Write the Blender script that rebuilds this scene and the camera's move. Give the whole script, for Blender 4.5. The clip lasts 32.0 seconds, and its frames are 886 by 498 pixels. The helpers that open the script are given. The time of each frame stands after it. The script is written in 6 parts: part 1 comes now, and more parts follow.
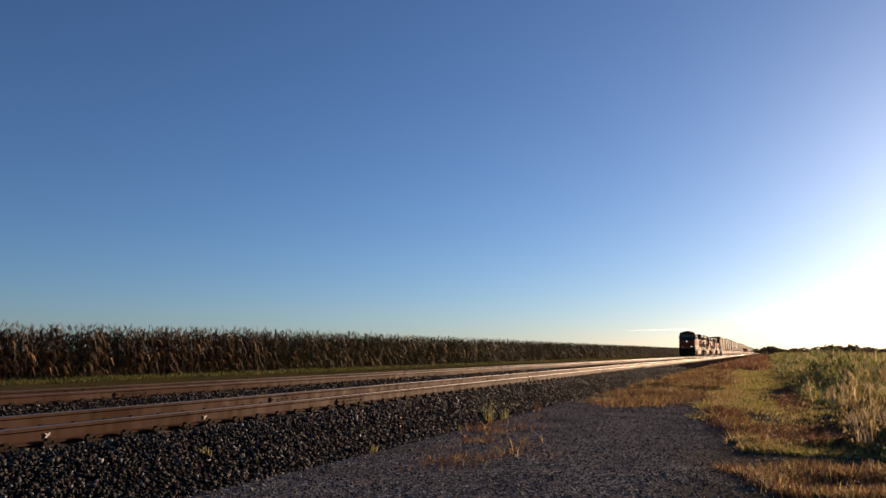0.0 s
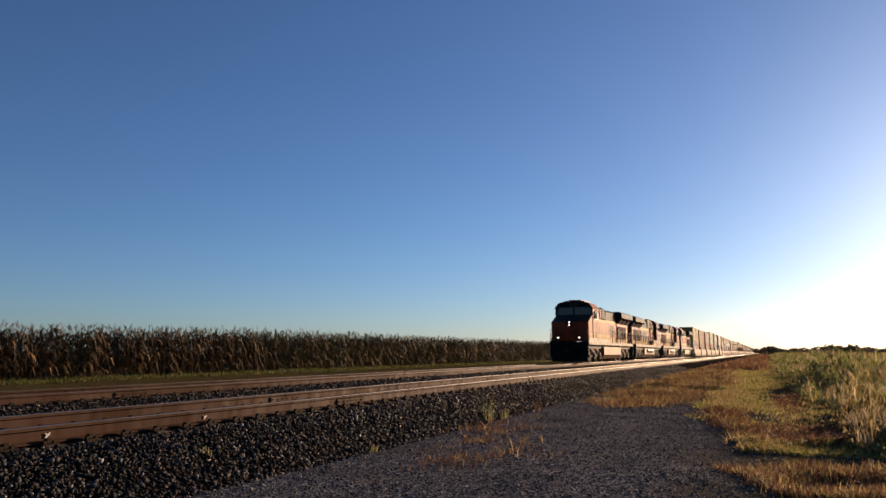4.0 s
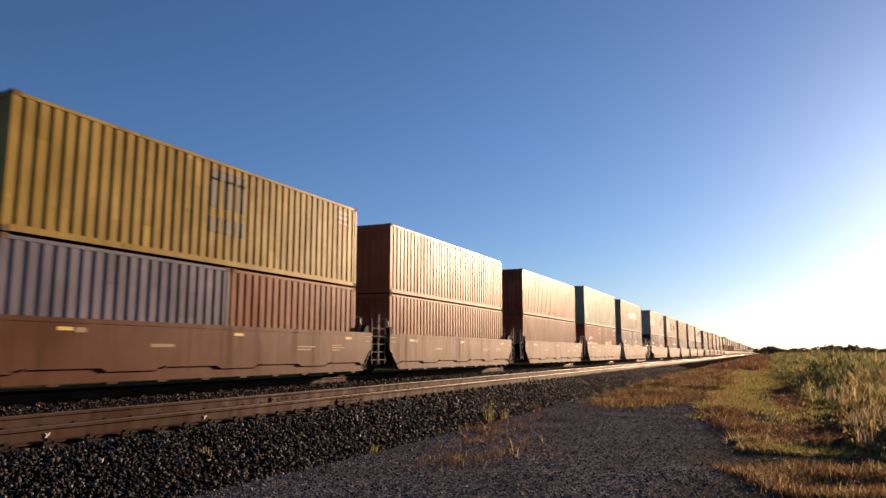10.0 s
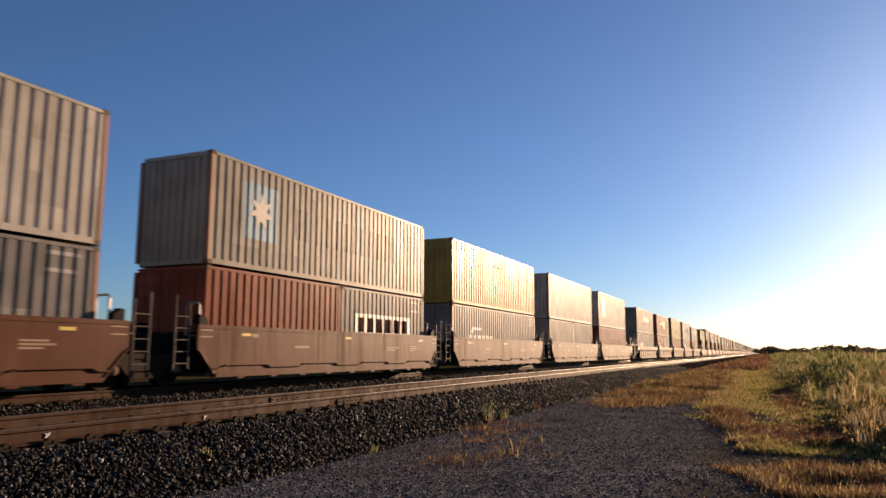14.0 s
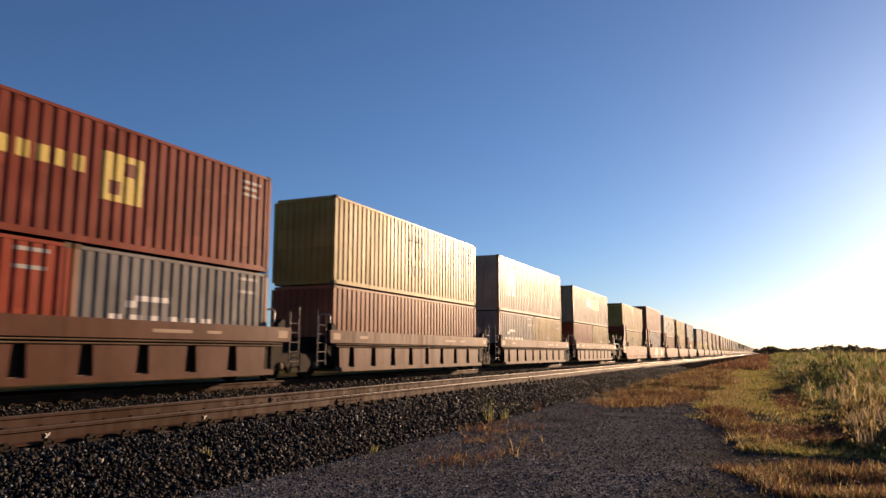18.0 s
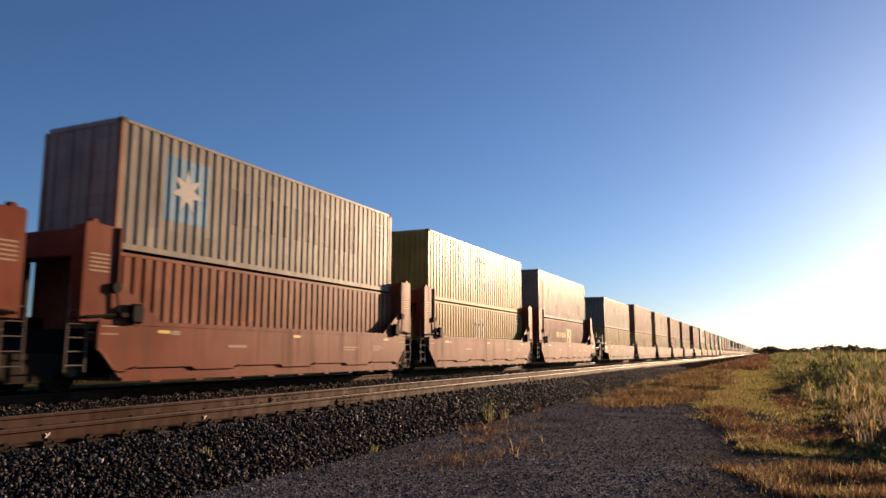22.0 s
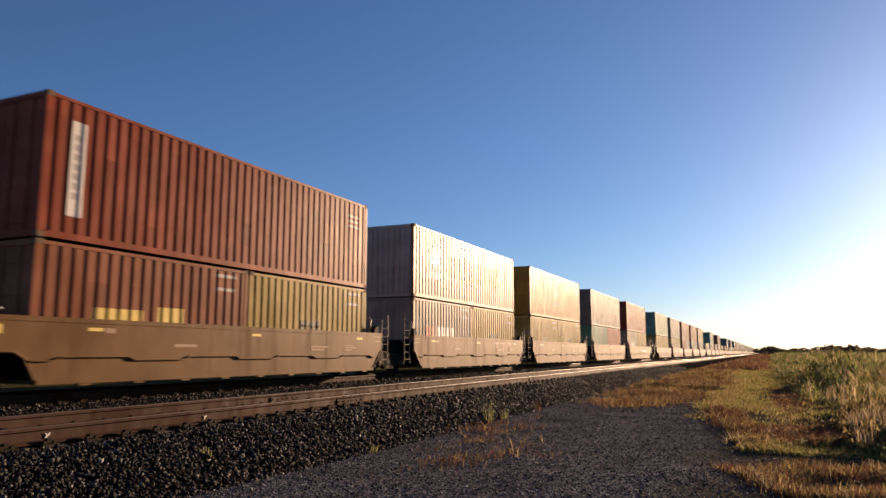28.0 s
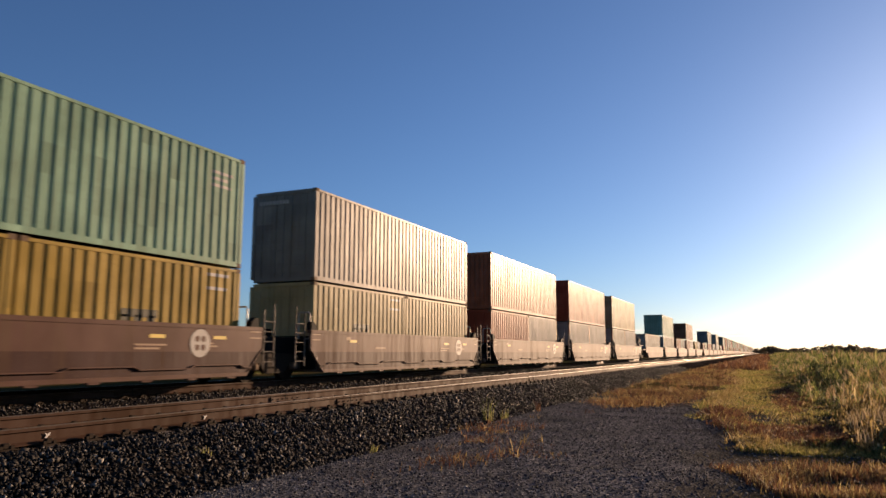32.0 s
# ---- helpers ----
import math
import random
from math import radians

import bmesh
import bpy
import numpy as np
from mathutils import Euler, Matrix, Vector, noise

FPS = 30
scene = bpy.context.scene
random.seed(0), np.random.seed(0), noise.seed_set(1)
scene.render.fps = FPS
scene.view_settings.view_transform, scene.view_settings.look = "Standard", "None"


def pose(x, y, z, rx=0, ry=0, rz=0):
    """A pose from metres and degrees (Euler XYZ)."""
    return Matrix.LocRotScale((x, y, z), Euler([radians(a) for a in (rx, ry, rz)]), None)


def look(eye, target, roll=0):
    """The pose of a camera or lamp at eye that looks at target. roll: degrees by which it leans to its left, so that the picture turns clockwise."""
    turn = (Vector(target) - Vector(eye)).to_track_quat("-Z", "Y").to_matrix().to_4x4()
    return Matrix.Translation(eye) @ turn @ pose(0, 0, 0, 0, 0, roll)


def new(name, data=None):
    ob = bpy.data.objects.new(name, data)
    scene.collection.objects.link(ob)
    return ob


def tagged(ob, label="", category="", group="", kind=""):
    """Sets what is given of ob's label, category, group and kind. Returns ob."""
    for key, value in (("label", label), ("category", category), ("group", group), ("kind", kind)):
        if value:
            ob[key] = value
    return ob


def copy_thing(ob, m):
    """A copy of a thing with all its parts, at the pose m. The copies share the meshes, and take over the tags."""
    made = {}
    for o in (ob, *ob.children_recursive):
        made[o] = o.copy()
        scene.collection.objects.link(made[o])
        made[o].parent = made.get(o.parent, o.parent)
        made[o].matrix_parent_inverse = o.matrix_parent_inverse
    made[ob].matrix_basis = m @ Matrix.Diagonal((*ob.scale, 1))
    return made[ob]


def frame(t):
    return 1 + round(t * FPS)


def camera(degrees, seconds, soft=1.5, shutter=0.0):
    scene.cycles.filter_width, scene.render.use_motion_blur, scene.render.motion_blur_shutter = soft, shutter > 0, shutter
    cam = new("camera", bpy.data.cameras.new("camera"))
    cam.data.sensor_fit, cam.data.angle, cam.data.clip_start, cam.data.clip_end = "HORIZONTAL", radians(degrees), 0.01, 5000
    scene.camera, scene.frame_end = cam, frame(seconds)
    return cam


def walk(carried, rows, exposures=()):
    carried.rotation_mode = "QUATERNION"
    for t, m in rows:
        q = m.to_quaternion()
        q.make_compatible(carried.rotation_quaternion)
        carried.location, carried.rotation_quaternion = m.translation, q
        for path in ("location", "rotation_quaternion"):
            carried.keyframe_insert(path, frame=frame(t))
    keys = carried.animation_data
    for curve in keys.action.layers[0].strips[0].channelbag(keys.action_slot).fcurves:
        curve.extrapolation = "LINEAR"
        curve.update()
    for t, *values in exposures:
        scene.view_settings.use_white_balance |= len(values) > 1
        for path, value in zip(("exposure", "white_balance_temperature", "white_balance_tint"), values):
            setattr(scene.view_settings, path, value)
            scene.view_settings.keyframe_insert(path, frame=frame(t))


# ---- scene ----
# a level crossing of open farmland: the track runs along +Y, trains come towards -Y
RAIL = 0.536            # height of the rail heads above the gravel
NEAR, FAR = -8.09, -13.713   # centre lines of the two tracks
V = 22.836              # the train's speed in metres a second
EYE = Vector((0, 0, 1.34))
YAW, TILT = radians(24.014), radians(8.213)
AIM = EYE + Vector((-math.sin(YAW) * math.cos(TILT), math.cos(YAW) * math.cos(TILT), math.sin(TILT)))
cam = camera(63.42, 32.0, soft=1.5, shutter=0.14)
walk(cam, [(0, look(EYE, AIM, 0.03)), (32, look(EYE, AIM, 0.03))], [(0, 1.02, 7000, 19), (6, 1.02, 7000, 19), (7, 1.13, 7000, 19), (32, 1.13, 7000, 19)])

# ---------------------------------------------------------------- light
SUN_AZ, SUN_EL = 18.8, 10.0      # degrees from +Y towards +X, and above the horizon
world = bpy.data.worlds.new("sky")
world.use_nodes = True
scene.world = world
wn = world.node_tree
sky = wn.nodes.new("ShaderNodeTexSky")
sky.sky_type, sky.sun_disc = "NISHITA", False
sky.sun_elevation, sky.sun_rotation = radians(SUN_EL), radians(SUN_AZ)
sky.air_density, sky.dust_density, sky.ozone_density = 0.85, 0.42, 5.0
wn.links.new(sky.outputs[0], wn.nodes["Background"].inputs[0])
wn.nodes["Background"].inputs[1].default_value = 0.061
sun = new("sun", bpy.data.lights.new("sun", "SUN"))
sun.data.energy, sun.data.angle, sun.data.color = 4.5, radians(0.5), (1.0, 0.71, 0.45)
a, e = radians(SUN_AZ), radians(SUN_EL)
sun.matrix_world = look((0, 0, 60), Vector((0, 0, 60)) - Vector((math.sin(a) * math.cos(e), math.cos(a) * math.cos(e), math.sin(e))))


# ---------------------------------------------------------------- materials
def nodes_of(name):
    m = bpy.data.materials.new(name)
    m.use_nodes = True
    return m, m.node_tree.nodes, m.node_tree.links, m.node_tree.nodes["Principled BSDF"]


def noise_node(n, l, scale, detail=4.0, stretch=(1, 1, 1), coord="Object"):
    tc, mp, nz = n.new("ShaderNodeTexCoord"), n.new("ShaderNodeMapping"), n.new("ShaderNodeTexNoise")
    mp.inputs["Scale"].default_value = stretch
    l.new(tc.outputs[coord], mp.inputs[0])
    l.new(mp.outputs[0], nz.inputs["Vector"])
    nz.inputs["Scale"].default_value, nz.inputs["Detail"].default_value = scale, detail
    return nz.outputs[0]


def ramp_node(n, l, fac, stops):
    r = n.new("ShaderNodeValToRGB")
    el = r.color_ramp.elements
    while len(el) < len(stops):
        el.new(0.5)
    for k, (p, c) in zip(el, stops):
        k.position, k.color = p, (*c, 1) if len(c) == 3 else c
    l.new(fac, r.inputs[0])
    return r.outputs[0]


def mix_node(n, l, fac, a, b, mode="MIX"):
    m = n.new("ShaderNodeMix")
    m.data_type, m.blend_type = "RGBA", mode
    for i, v in ((0, fac), (6, a), (7, b)):
        if isinstance(v, (int, float)):
            m.inputs[i].default_value = v
        elif isinstance(v, tuple):
            m.inputs[i].default_value = (*v, 1)
        else:
            l.new(v, m.inputs[i])
    return m.outputs[2]


def bump_node(n, l, fac, strength, dist, b):
    k = n.new("ShaderNodeBump")
    k.inputs["Strength"].default_value, k.inputs["Distance"].default_value = strength, dist
    l.new(fac, k.inputs["Height"])
    l.new(k.outputs[0], b.inputs["Normal"])


def paint(name, rgb, rough=0.45, dirt=0.35, dirt_rgb=(0.10, 0.065, 0.04), streak=0.5, metal=0.0, spec=0.5, dent=0.0, ribs=0.0):
    """Weathered paint on steel: fading, run-down streaks, rust spots and a fine orange-peel relief."""
    m, n, l, b = nodes_of(name)
    big = noise_node(n, l, 0.7, 3)
    runs = noise_node(n, l, 2.2, 5, (2.6, 2.6, 0.16))
    fine = noise_node(n, l, 16, 6)
    faded = tuple(min(1, c * 1.16 + 0.015) for c in rgb)
    dark = tuple(c * 0.82 for c in rgb)
    c1 = mix_node(n, l, ramp_node(n, l, big, [(0.35, (0, 0, 0)), (0.68, (1, 1, 1))]), dark, faded)
    c2 = mix_node(n, l, ramp_node(n, l, runs, [(0.52, (0, 0, 0)), (0.78, (streak, streak, streak))]), c1, dirt_rgb)
    c3 = mix_node(n, l, ramp_node(n, l, fine, [(0.58, (0, 0, 0)), (0.75, (dirt, dirt, dirt))]), c2, dirt_rgb)
    if ribs:
        # ribs and pieces repainted in other tones; the palest cells stand in for glints
        tc, sp, cb = n.new("ShaderNodeTexCoord"), n.new("ShaderNodeSeparateXYZ"), n.new("ShaderNodeCombineXYZ")
        l.new(tc.outputs["Object"], sp.inputs[0])
        for k, step in ((1, ribs), (2, 0.62)):
            cut = n.new("ShaderNodeMath")
            cut.operation = "SNAP"
            cut.inputs[1].default_value = step
            l.new(sp.outputs[k], cut.inputs[0])
            l.new(cut.outputs[0], cb.inputs[k])
        oi, cell = n.new("ShaderNodeObjectInfo"), n.new("ShaderNodeTexWhiteNoise")
        l.new(oi.outputs["Random"], cb.inputs[0])
        l.new(cb.outputs[0], cell.inputs["Vector"])
        tone = ramp_node(n, l, cell.outputs["Value"], [(0.0, (0.72, 0.70, 0.68)), (0.10, (0.93, 0.92, 0.91)), (0.86, (1.04, 1.04, 1.04)), (0.97, (1.32, 1.30, 1.26))])
        spots = ramp_node(n, l, noise_node(n, l, 0.9, 2), [(0.42, (0.12, 0.12, 0.12)), (0.6, (1, 1, 1))])
        c3 = mix_node(n, l, spots, c3, mix_node(n, l, 1.0, c3, tone, "MULTIPLY"))
    l.new(c3, b.inputs["Base Color"])
    l.new(ramp_node(n, l, runs, [(0.3, (rough * 0.8,) * 3), (0.75, (min(1, rough * 1.35),) * 3)]), b.inputs["Roughness"])
    b.inputs["Metallic"].default_value = metal
    b.inputs["Specular IOR Level"].default_value = spec
    dents = noise_node(n, l, 2.6, 2, (1, 1, 0.55))
    hollow = n.new("ShaderNodeBump")
    hollow.inputs["Strength"].default_value, hollow.inputs["Distance"].default_value = dent, 0.05
    l.new(ramp_node(n, l, dents, [(0.38, (0, 0, 0)), (0.62, (1, 1, 1))]), hollow.inputs["Height"])
    bump_node(n, l, fine, 0.08, 0.01, b)
    l.new(hollow.outputs[0], b.inputs["Normal"].links[0].from_node.inputs["Normal"])
    return m


def plain(name, rgb, rough=0.6, metal=0.0, grain=20.0, amount=0.25, bump=0.1, spec=0.3):
    m, n, l, b = nodes_of(name)
    f1, f2 = noise_node(n, l, grain, 6), noise_node(n, l, grain * 0.08, 3)
    lo, hi = tuple(c * (1 - amount) for c in rgb), tuple(min(1, c * (1 + amount)) for c in rgb)
    c1 = mix_node(n, l, f1, lo, hi)
    c2 = mix_node(n, l, ramp_node(n, l, f2, [(0.35, (0, 0, 0)), (0.7, (0.6, 0.6, 0.6))]), c1, lo)
    l.new(c2, b.inputs["Base Color"])
    b.inputs["Roughness"].default_value, b.inputs["Metallic"].default_value = rough, metal
    b.inputs["Specular IOR Level"].default_value = spec
    bump_node(n, l, f1, bump, 0.01, b)
    return m


def strewn(name, stops, rough=0.8, translucent=0.0, grain=30.0, spec=0.25):
    """For many loose pieces joined in one mesh: each piece takes its own tone."""
    m, n, l, b = nodes_of(name)
    g = n.new("ShaderNodeNewGeometry")
    c = ramp_node(n, l, g.outputs["Random Per Island"], stops)
    f = noise_node(n, l, grain, 4)
    c = mix_node(n, l, 0.35, c, ramp_node(n, l, f, [(0.3, (0.25, 0.25, 0.25)), (0.7, (1, 1, 1))]), "MULTIPLY")
    l.new(c, b.inputs["Base Color"])
    b.inputs["Roughness"].default_value = rough
    b.inputs["Specular IOR Level"].default_value = spec
    if translucent:
        t, x = n.new("ShaderNodeBsdfTranslucent"), n.new("ShaderNodeMixShader")
        l.new(c, t.inputs[0])
        x.inputs[0].default_value = translucent
        l.new(b.outputs[0], x.inputs[1])
        l.new(t.outputs[0], x.inputs[2])
        l.new(x.outputs[0], n["Material Output"].inputs[0])
    return m


def lamp_mat(name, rgb, power):
    m, n, l, b = nodes_of(name)
    b.inputs["Emission Color"].default_value, b.inputs["Emission Strength"].default_value = (*rgb, 1), power
    b.inputs["Base Color"].default_value = (0.8, 0.8, 0.75, 1)
    return m


PALETTE = {
    "yellow": (0.46, 0.325, 0.085), "ochre": (0.42, 0.235, 0.045), "tan": (0.44, 0.36, 0.19),
    "brown": (0.31, 0.072, 0.034), "rust": (0.33, 0.125, 0.065), "maroon": (0.30, 0.072, 0.045),
    "green": (0.29, 0.47, 0.34), "teal": (0.15, 0.36, 0.25), "grey": (0.42, 0.385, 0.315), "white": (0.62, 0.58, 0.50),
    "olive": (0.32, 0.30, 0.22), "slate": (0.29, 0.275, 0.255), "blue": (0.22, 0.215, 0.26), "navy": (0.035, 0.045, 0.07),
    "red": (0.43, 0.090, 0.050), "charcoal": (0.26, 0.24, 0.22)}
BOX_PAINT = {k: paint("paint_" + k, tuple(0.62 * v for v in c), 0.38, 0.3, streak=0.4, spec=0.04, dent=0.035, ribs=0.297) for k, c in PALETTE.items()}
POST_RUST = paint("rusted_corner_post", (0.24, 0.115, 0.06), 0.5, 0.6, (0.12, 0.05, 0.025), streak=0.7, spec=0.15)
WELL_PAINT = {"brown": paint("car_brown", (0.0722, 0.0258, 0.0122), 0.5, 0.5, spec=0.055), "orange": paint("car_orange", (0.1520, 0.0350, 0.0152), 0.5, 0.5, streak=0.6, spec=0.055, dent=0.02),
              "tan": paint("car_tan", (0.1216, 0.0631, 0.0205), 0.5, 0.4, (0.08, 0.045, 0.02), streak=0.6, spec=0.055, dent=0.02), "purple": paint("car_purple", (0.085, 0.042, 0.030), 0.5, 0.4, streak=0.6, spec=0.055, dent=0.02),
              "umber": paint("car_umber", (0.0798, 0.0281, 0.0137), 0.5, 0.45, (0.05, 0.022, 0.011), streak=0.6, spec=0.055, dent=0.02)}
WELL_LOW = paint("car_purple_lower", (0.0342, 0.0106, 0.0084), 0.6, 0.4, spec=0.08)
ORANGE = paint("loco_orange", (0.2356, 0.0319, 0.0076), 0.48, 0.15, streak=0.2, spec=0.03)
DULL_ORANGE = paint("loco_faded_orange", (0.2280, 0.0319, 0.0091), 0.27, 0.25, streak=0.3, spec=0.06)
LOCO_YELLOW = paint("loco_yellow", (0.4560, 0.2508, 0.0266), 0.4, 0.2, streak=0.25, spec=0.03)
LOCO_DARK = paint("loco_dark", (0.0228, 0.0274, 0.0258), 0.32, 0.12, (0.05, 0.035, 0.025), streak=0.2, spec=0.015)
NUMBER_DARK = plain("faded_number_paint", (0.085, 0.030, 0.018), 0.6, spec=0.05)
LOCO_GREY = paint("loco_sill_grey", (0.0319, 0.0342, 0.0274), 0.5, 0.3, (0.07, 0.05, 0.035), streak=0.3, spec=0.07)
BLACK = plain("black_steel", (0.0076, 0.0072, 0.0068), 0.7, 0.0, spec=0.06)
UNDER = paint("underframe_dust", (0.13, 0.088, 0.056), 0.75, 0.5, spec=0.06)
TRUCK = plain("truck_casting", (0.024, 0.0165, 0.011), 0.8, 0.0, spec=0.08)
TANK = paint("fuel_tank", (0.1824, 0.1064, 0.0532), 0.5, 0.4, spec=0.08)
LADDER = paint("dull_ladder_paint", (0.11, 0.092, 0.075), 0.6, 0.5, spec=0.15)
STEEL = plain("worn_steel", (0.26, 0.24, 0.21), 0.45, 0.4)
WHITE = plain("white_lettering", (0.55, 0.52, 0.47), 0.5)
DECAL = {"blue": plain("sky_blue_decal", (0.13, 0.27, 0.36), 0.45, spec=0.12), "dark": plain("dark_lettering", (0.085, 0.075, 0.06), 0.5, spec=0.12),
         "white": WHITE, "red": plain("red_decal", (0.62, 0.07, 0.03), 0.45, spec=0.12), "yellow": plain("yellow_decal", (0.62, 0.47, 0.13), 0.5, spec=0.12), "violet": plain("violet_decal", (0.13, 0.09, 0.19), 0.5, spec=0.12),
         "bronze": plain("dark_olive_decal", (0.08, 0.075, 0.05), 0.5, spec=0.12), "navy": plain("navy_decal", (0.03, 0.06, 0.20), 0.45, spec=0.12),
         "plate": plain("dark_plate", (0.085, 0.062, 0.04), 0.6, spec=0.12), "silver": plain("silver_decal", (0.36, 0.34, 0.31), 0.5, spec=0.12), "faint": plain("faint_stencil", (0.30, 0.21, 0.14), 0.6, spec=0.12), "faded_red": plain("faded_red_decal", (0.17, 0.050, 0.028), 0.5, spec=0.12), "mint": plain("mint_spray", (0.16, 0.30, 0.24), 0.5, spec=0.12), "cream": plain("cream_spray", (0.45, 0.36, 0.28), 0.5, spec=0.12)}
GLASS = plain("dark_glass", (0.02, 0.024, 0.028), 0.06, 0.0, 3, 0.1, 0.0)
BRIGHT = lamp_mat("headlight_glow", (1.0, 0.86, 0.74), 1.6)


# ---------------------------------------------------------------- mesh building
class Shape:
    """A list of vertices and faces to which solids are added."""

    def __init__(self):
        self.v, self.f = [], []

    def add(self, verts, faces):
        k = len(self.v)
        self.v += [tuple(p) for p in verts]
        self.f += [tuple(i + k for i in q) for q in faces]
        return self

    def box(self, x0, x1, y0, y1, z0, z1, c=0.0):
        if c <= 0:
            v = [(x, y, z) for x in (x0, x1) for y in (y0, y1) for z in (z0, z1)]
            return self.add(v, [(0, 1, 3, 2), (4, 6, 7, 5), (0, 4, 5, 1), (2, 3, 7, 6), (0, 2, 6, 4), (1, 5, 7, 3)])
        c = min(c, (x1 - x0) / 2.1, (y1 - y0) / 2.1, (z1 - z0) / 2.1)
        return self.prism([(y0 + c, z0), (y1 - c, z0), (y1, z0 + c), (y1, z1 - c), (y1 - c, z1), (y0 + c, z1), (y0, z1 - c), (y0, z0 + c)], "x", x0, x1, c)

    def prism(self, pts, axis, a, b, c=0.0):
        """A polygon pushed along an axis from a to b; c: chamfer of its two end faces."""
        n = len(pts)
        mid = (sum(p[0] for p in pts) / n, sum(p[1] for p in pts) / n)

        def at(p, h):
            return {"x": (h, p[0], p[1]), "y": (p[0], h, p[1]), "z": (p[0], p[1], h)}[axis]

        def inset(p):
            d = Vector((p[0] - mid[0], p[1] - mid[1]))
            s = max(0, 1 - c / max(d.length, 1e-6))
            return (mid[0] + d.x * s, mid[1] + d.y * s)
        rings = [(pts, a), (pts, b)] if c <= 0 else [([inset(p) for p in pts], a), (pts, a + c), (pts, b - c), ([inset(p) for p in pts], b)]
        v = [at(p, h) for ps, h in rings for p in ps]
        f = [(r * n + i, r * n + (i + 1) % n, (r + 1) * n + (i + 1) % n, (r + 1) * n + i) for r in range(len(rings) - 1) for i in range(n)]
        return self.add(v, f + [tuple(range(n))[::-1], tuple(range((len(rings) - 1) * n, len(rings) * n))])

    def cyl(self, p, axis, r, h, n=16, r2=None):
        """A cylinder or cone from p along an axis over the length h."""
        r2 = r if r2 is None else r2
        ring = [(math.cos(2 * math.pi * i / n), math.sin(2 * math.pi * i / n)) for i in range(n)]

        def at(u, w, t):
            d = {"x": (t, u, w), "y": (u, t, w), "z": (u, w, t)}[axis]
            return (p[0] + d[0], p[1] + d[1], p[2] + d[2])
        v = [at(u * r, w * r, 0) for u, w in ring] + [at(u * r2, w * r2, h) for u, w in ring]
        return self.add(v, [(i, (i + 1) % n, n + (i + 1) % n, n + i) for i in range(n)] + [tuple(range(n))[::-1], tuple(range(n, 2 * n))])

    def rod(self, p, q, r, n=6):
        """A round bar between two points."""
        p, q = Vector(p), Vector(q)
        d = (q - p).normalized()
        u = d.cross(Vector((0, 0, 1)) if abs(d.z) < 0.9 else Vector((1, 0, 0))).normalized()
        w = d.cross(u)
        ring = [u * math.cos(2 * math.pi * i / n) * r + w * math.sin(2 * math.pi * i / n) * r for i in range(n)]
        return self.add([p + k for k in ring] + [q + k for k in ring],
                        [(i, (i + 1) % n, n + (i + 1) % n, n + i) for i in range(n)] + [tuple(range(n))[::-1], tuple(range(n, 2 * n))])

    def pipe(self, pts, r, n=6):
        """A round bar bent along several points."""
        pts = [Vector(p) for p in pts]
        v = []
        for i, p in enumerate(pts):
            d = (pts[min(i + 1, len(pts) - 1)] - pts[max(i - 1, 0)]).normalized()
            u = d.cross(Vector((0.31, 0.22, 0.93)) if abs(d.z) < 0.9 else Vector((1, 0.2, 0))).normalized()
            if i and u.dot(last) < 0:
                u = -u
            last, w = u, d.cross(u)
            v += [p + (u * math.cos(2 * math.pi * k / n) + w * math.sin(2 * math.pi * k / n)) * r for k in range(n)]
        m = len(pts)
        f = [(j * n + k, j * n + (k + 1) % n, (j + 1) * n + (k + 1) % n, (j + 1) * n + k) for j in range(m - 1) for k in range(n)]
        return self.add(v, f + [tuple(range(n))[::-1], tuple(range((m - 1) * n, m * n))])

    def lathe(self, prof, p, axis="x", n=24):
        """A profile of (radius, along) turned round an axis through p."""
        v = []
        for r, h in prof:
            for i in range(n):
                u, w = r * math.cos(2 * math.pi * i / n), r * math.sin(2 * math.pi * i / n)
                d = {"x": (h, u, w), "y": (u, h, w), "z": (u, w, h)}[axis]
                v.append((p[0] + d[0], p[1] + d[1], p[2] + d[2]))
        k = len(prof)
        f = [(j * n + i, j * n + (i + 1) % n, (j + 1) * n + (i + 1) % n, (j + 1) * n + i) for j in range(k - 1) for i in range(n)]
        return self.add(v, f + [tuple(range(n))[::-1], tuple(range((k - 1) * n, k * n))])

    def mesh(self, name, material, smooth=False):
        me = bpy.data.meshes.new(name)
        me.from_pydata(self.v, [], self.f)
        bm = bmesh.new()
        bm.from_mesh(me)
        bmesh.ops.recalc_face_normals(bm, faces=bm.faces[:])
        bm.to_mesh(me)
        bm.free()
        me.materials.append(material)
        if smooth:
            me.shade_smooth()
            me.set_sharp_from_angle(angle=radians(35))
        return me


def part(name, shape, material, parent, label="", at=None, smooth=False):
    ob = new(name, shape.mesh(name, material, smooth) if isinstance(shape, Shape) else shape)
    ob.parent = parent
    if at:
        ob.location = at
    return tagged(ob, label)


def thing(name, label, category, group="", kind=""):
    return tagged(new(name), label, category, group, kind)


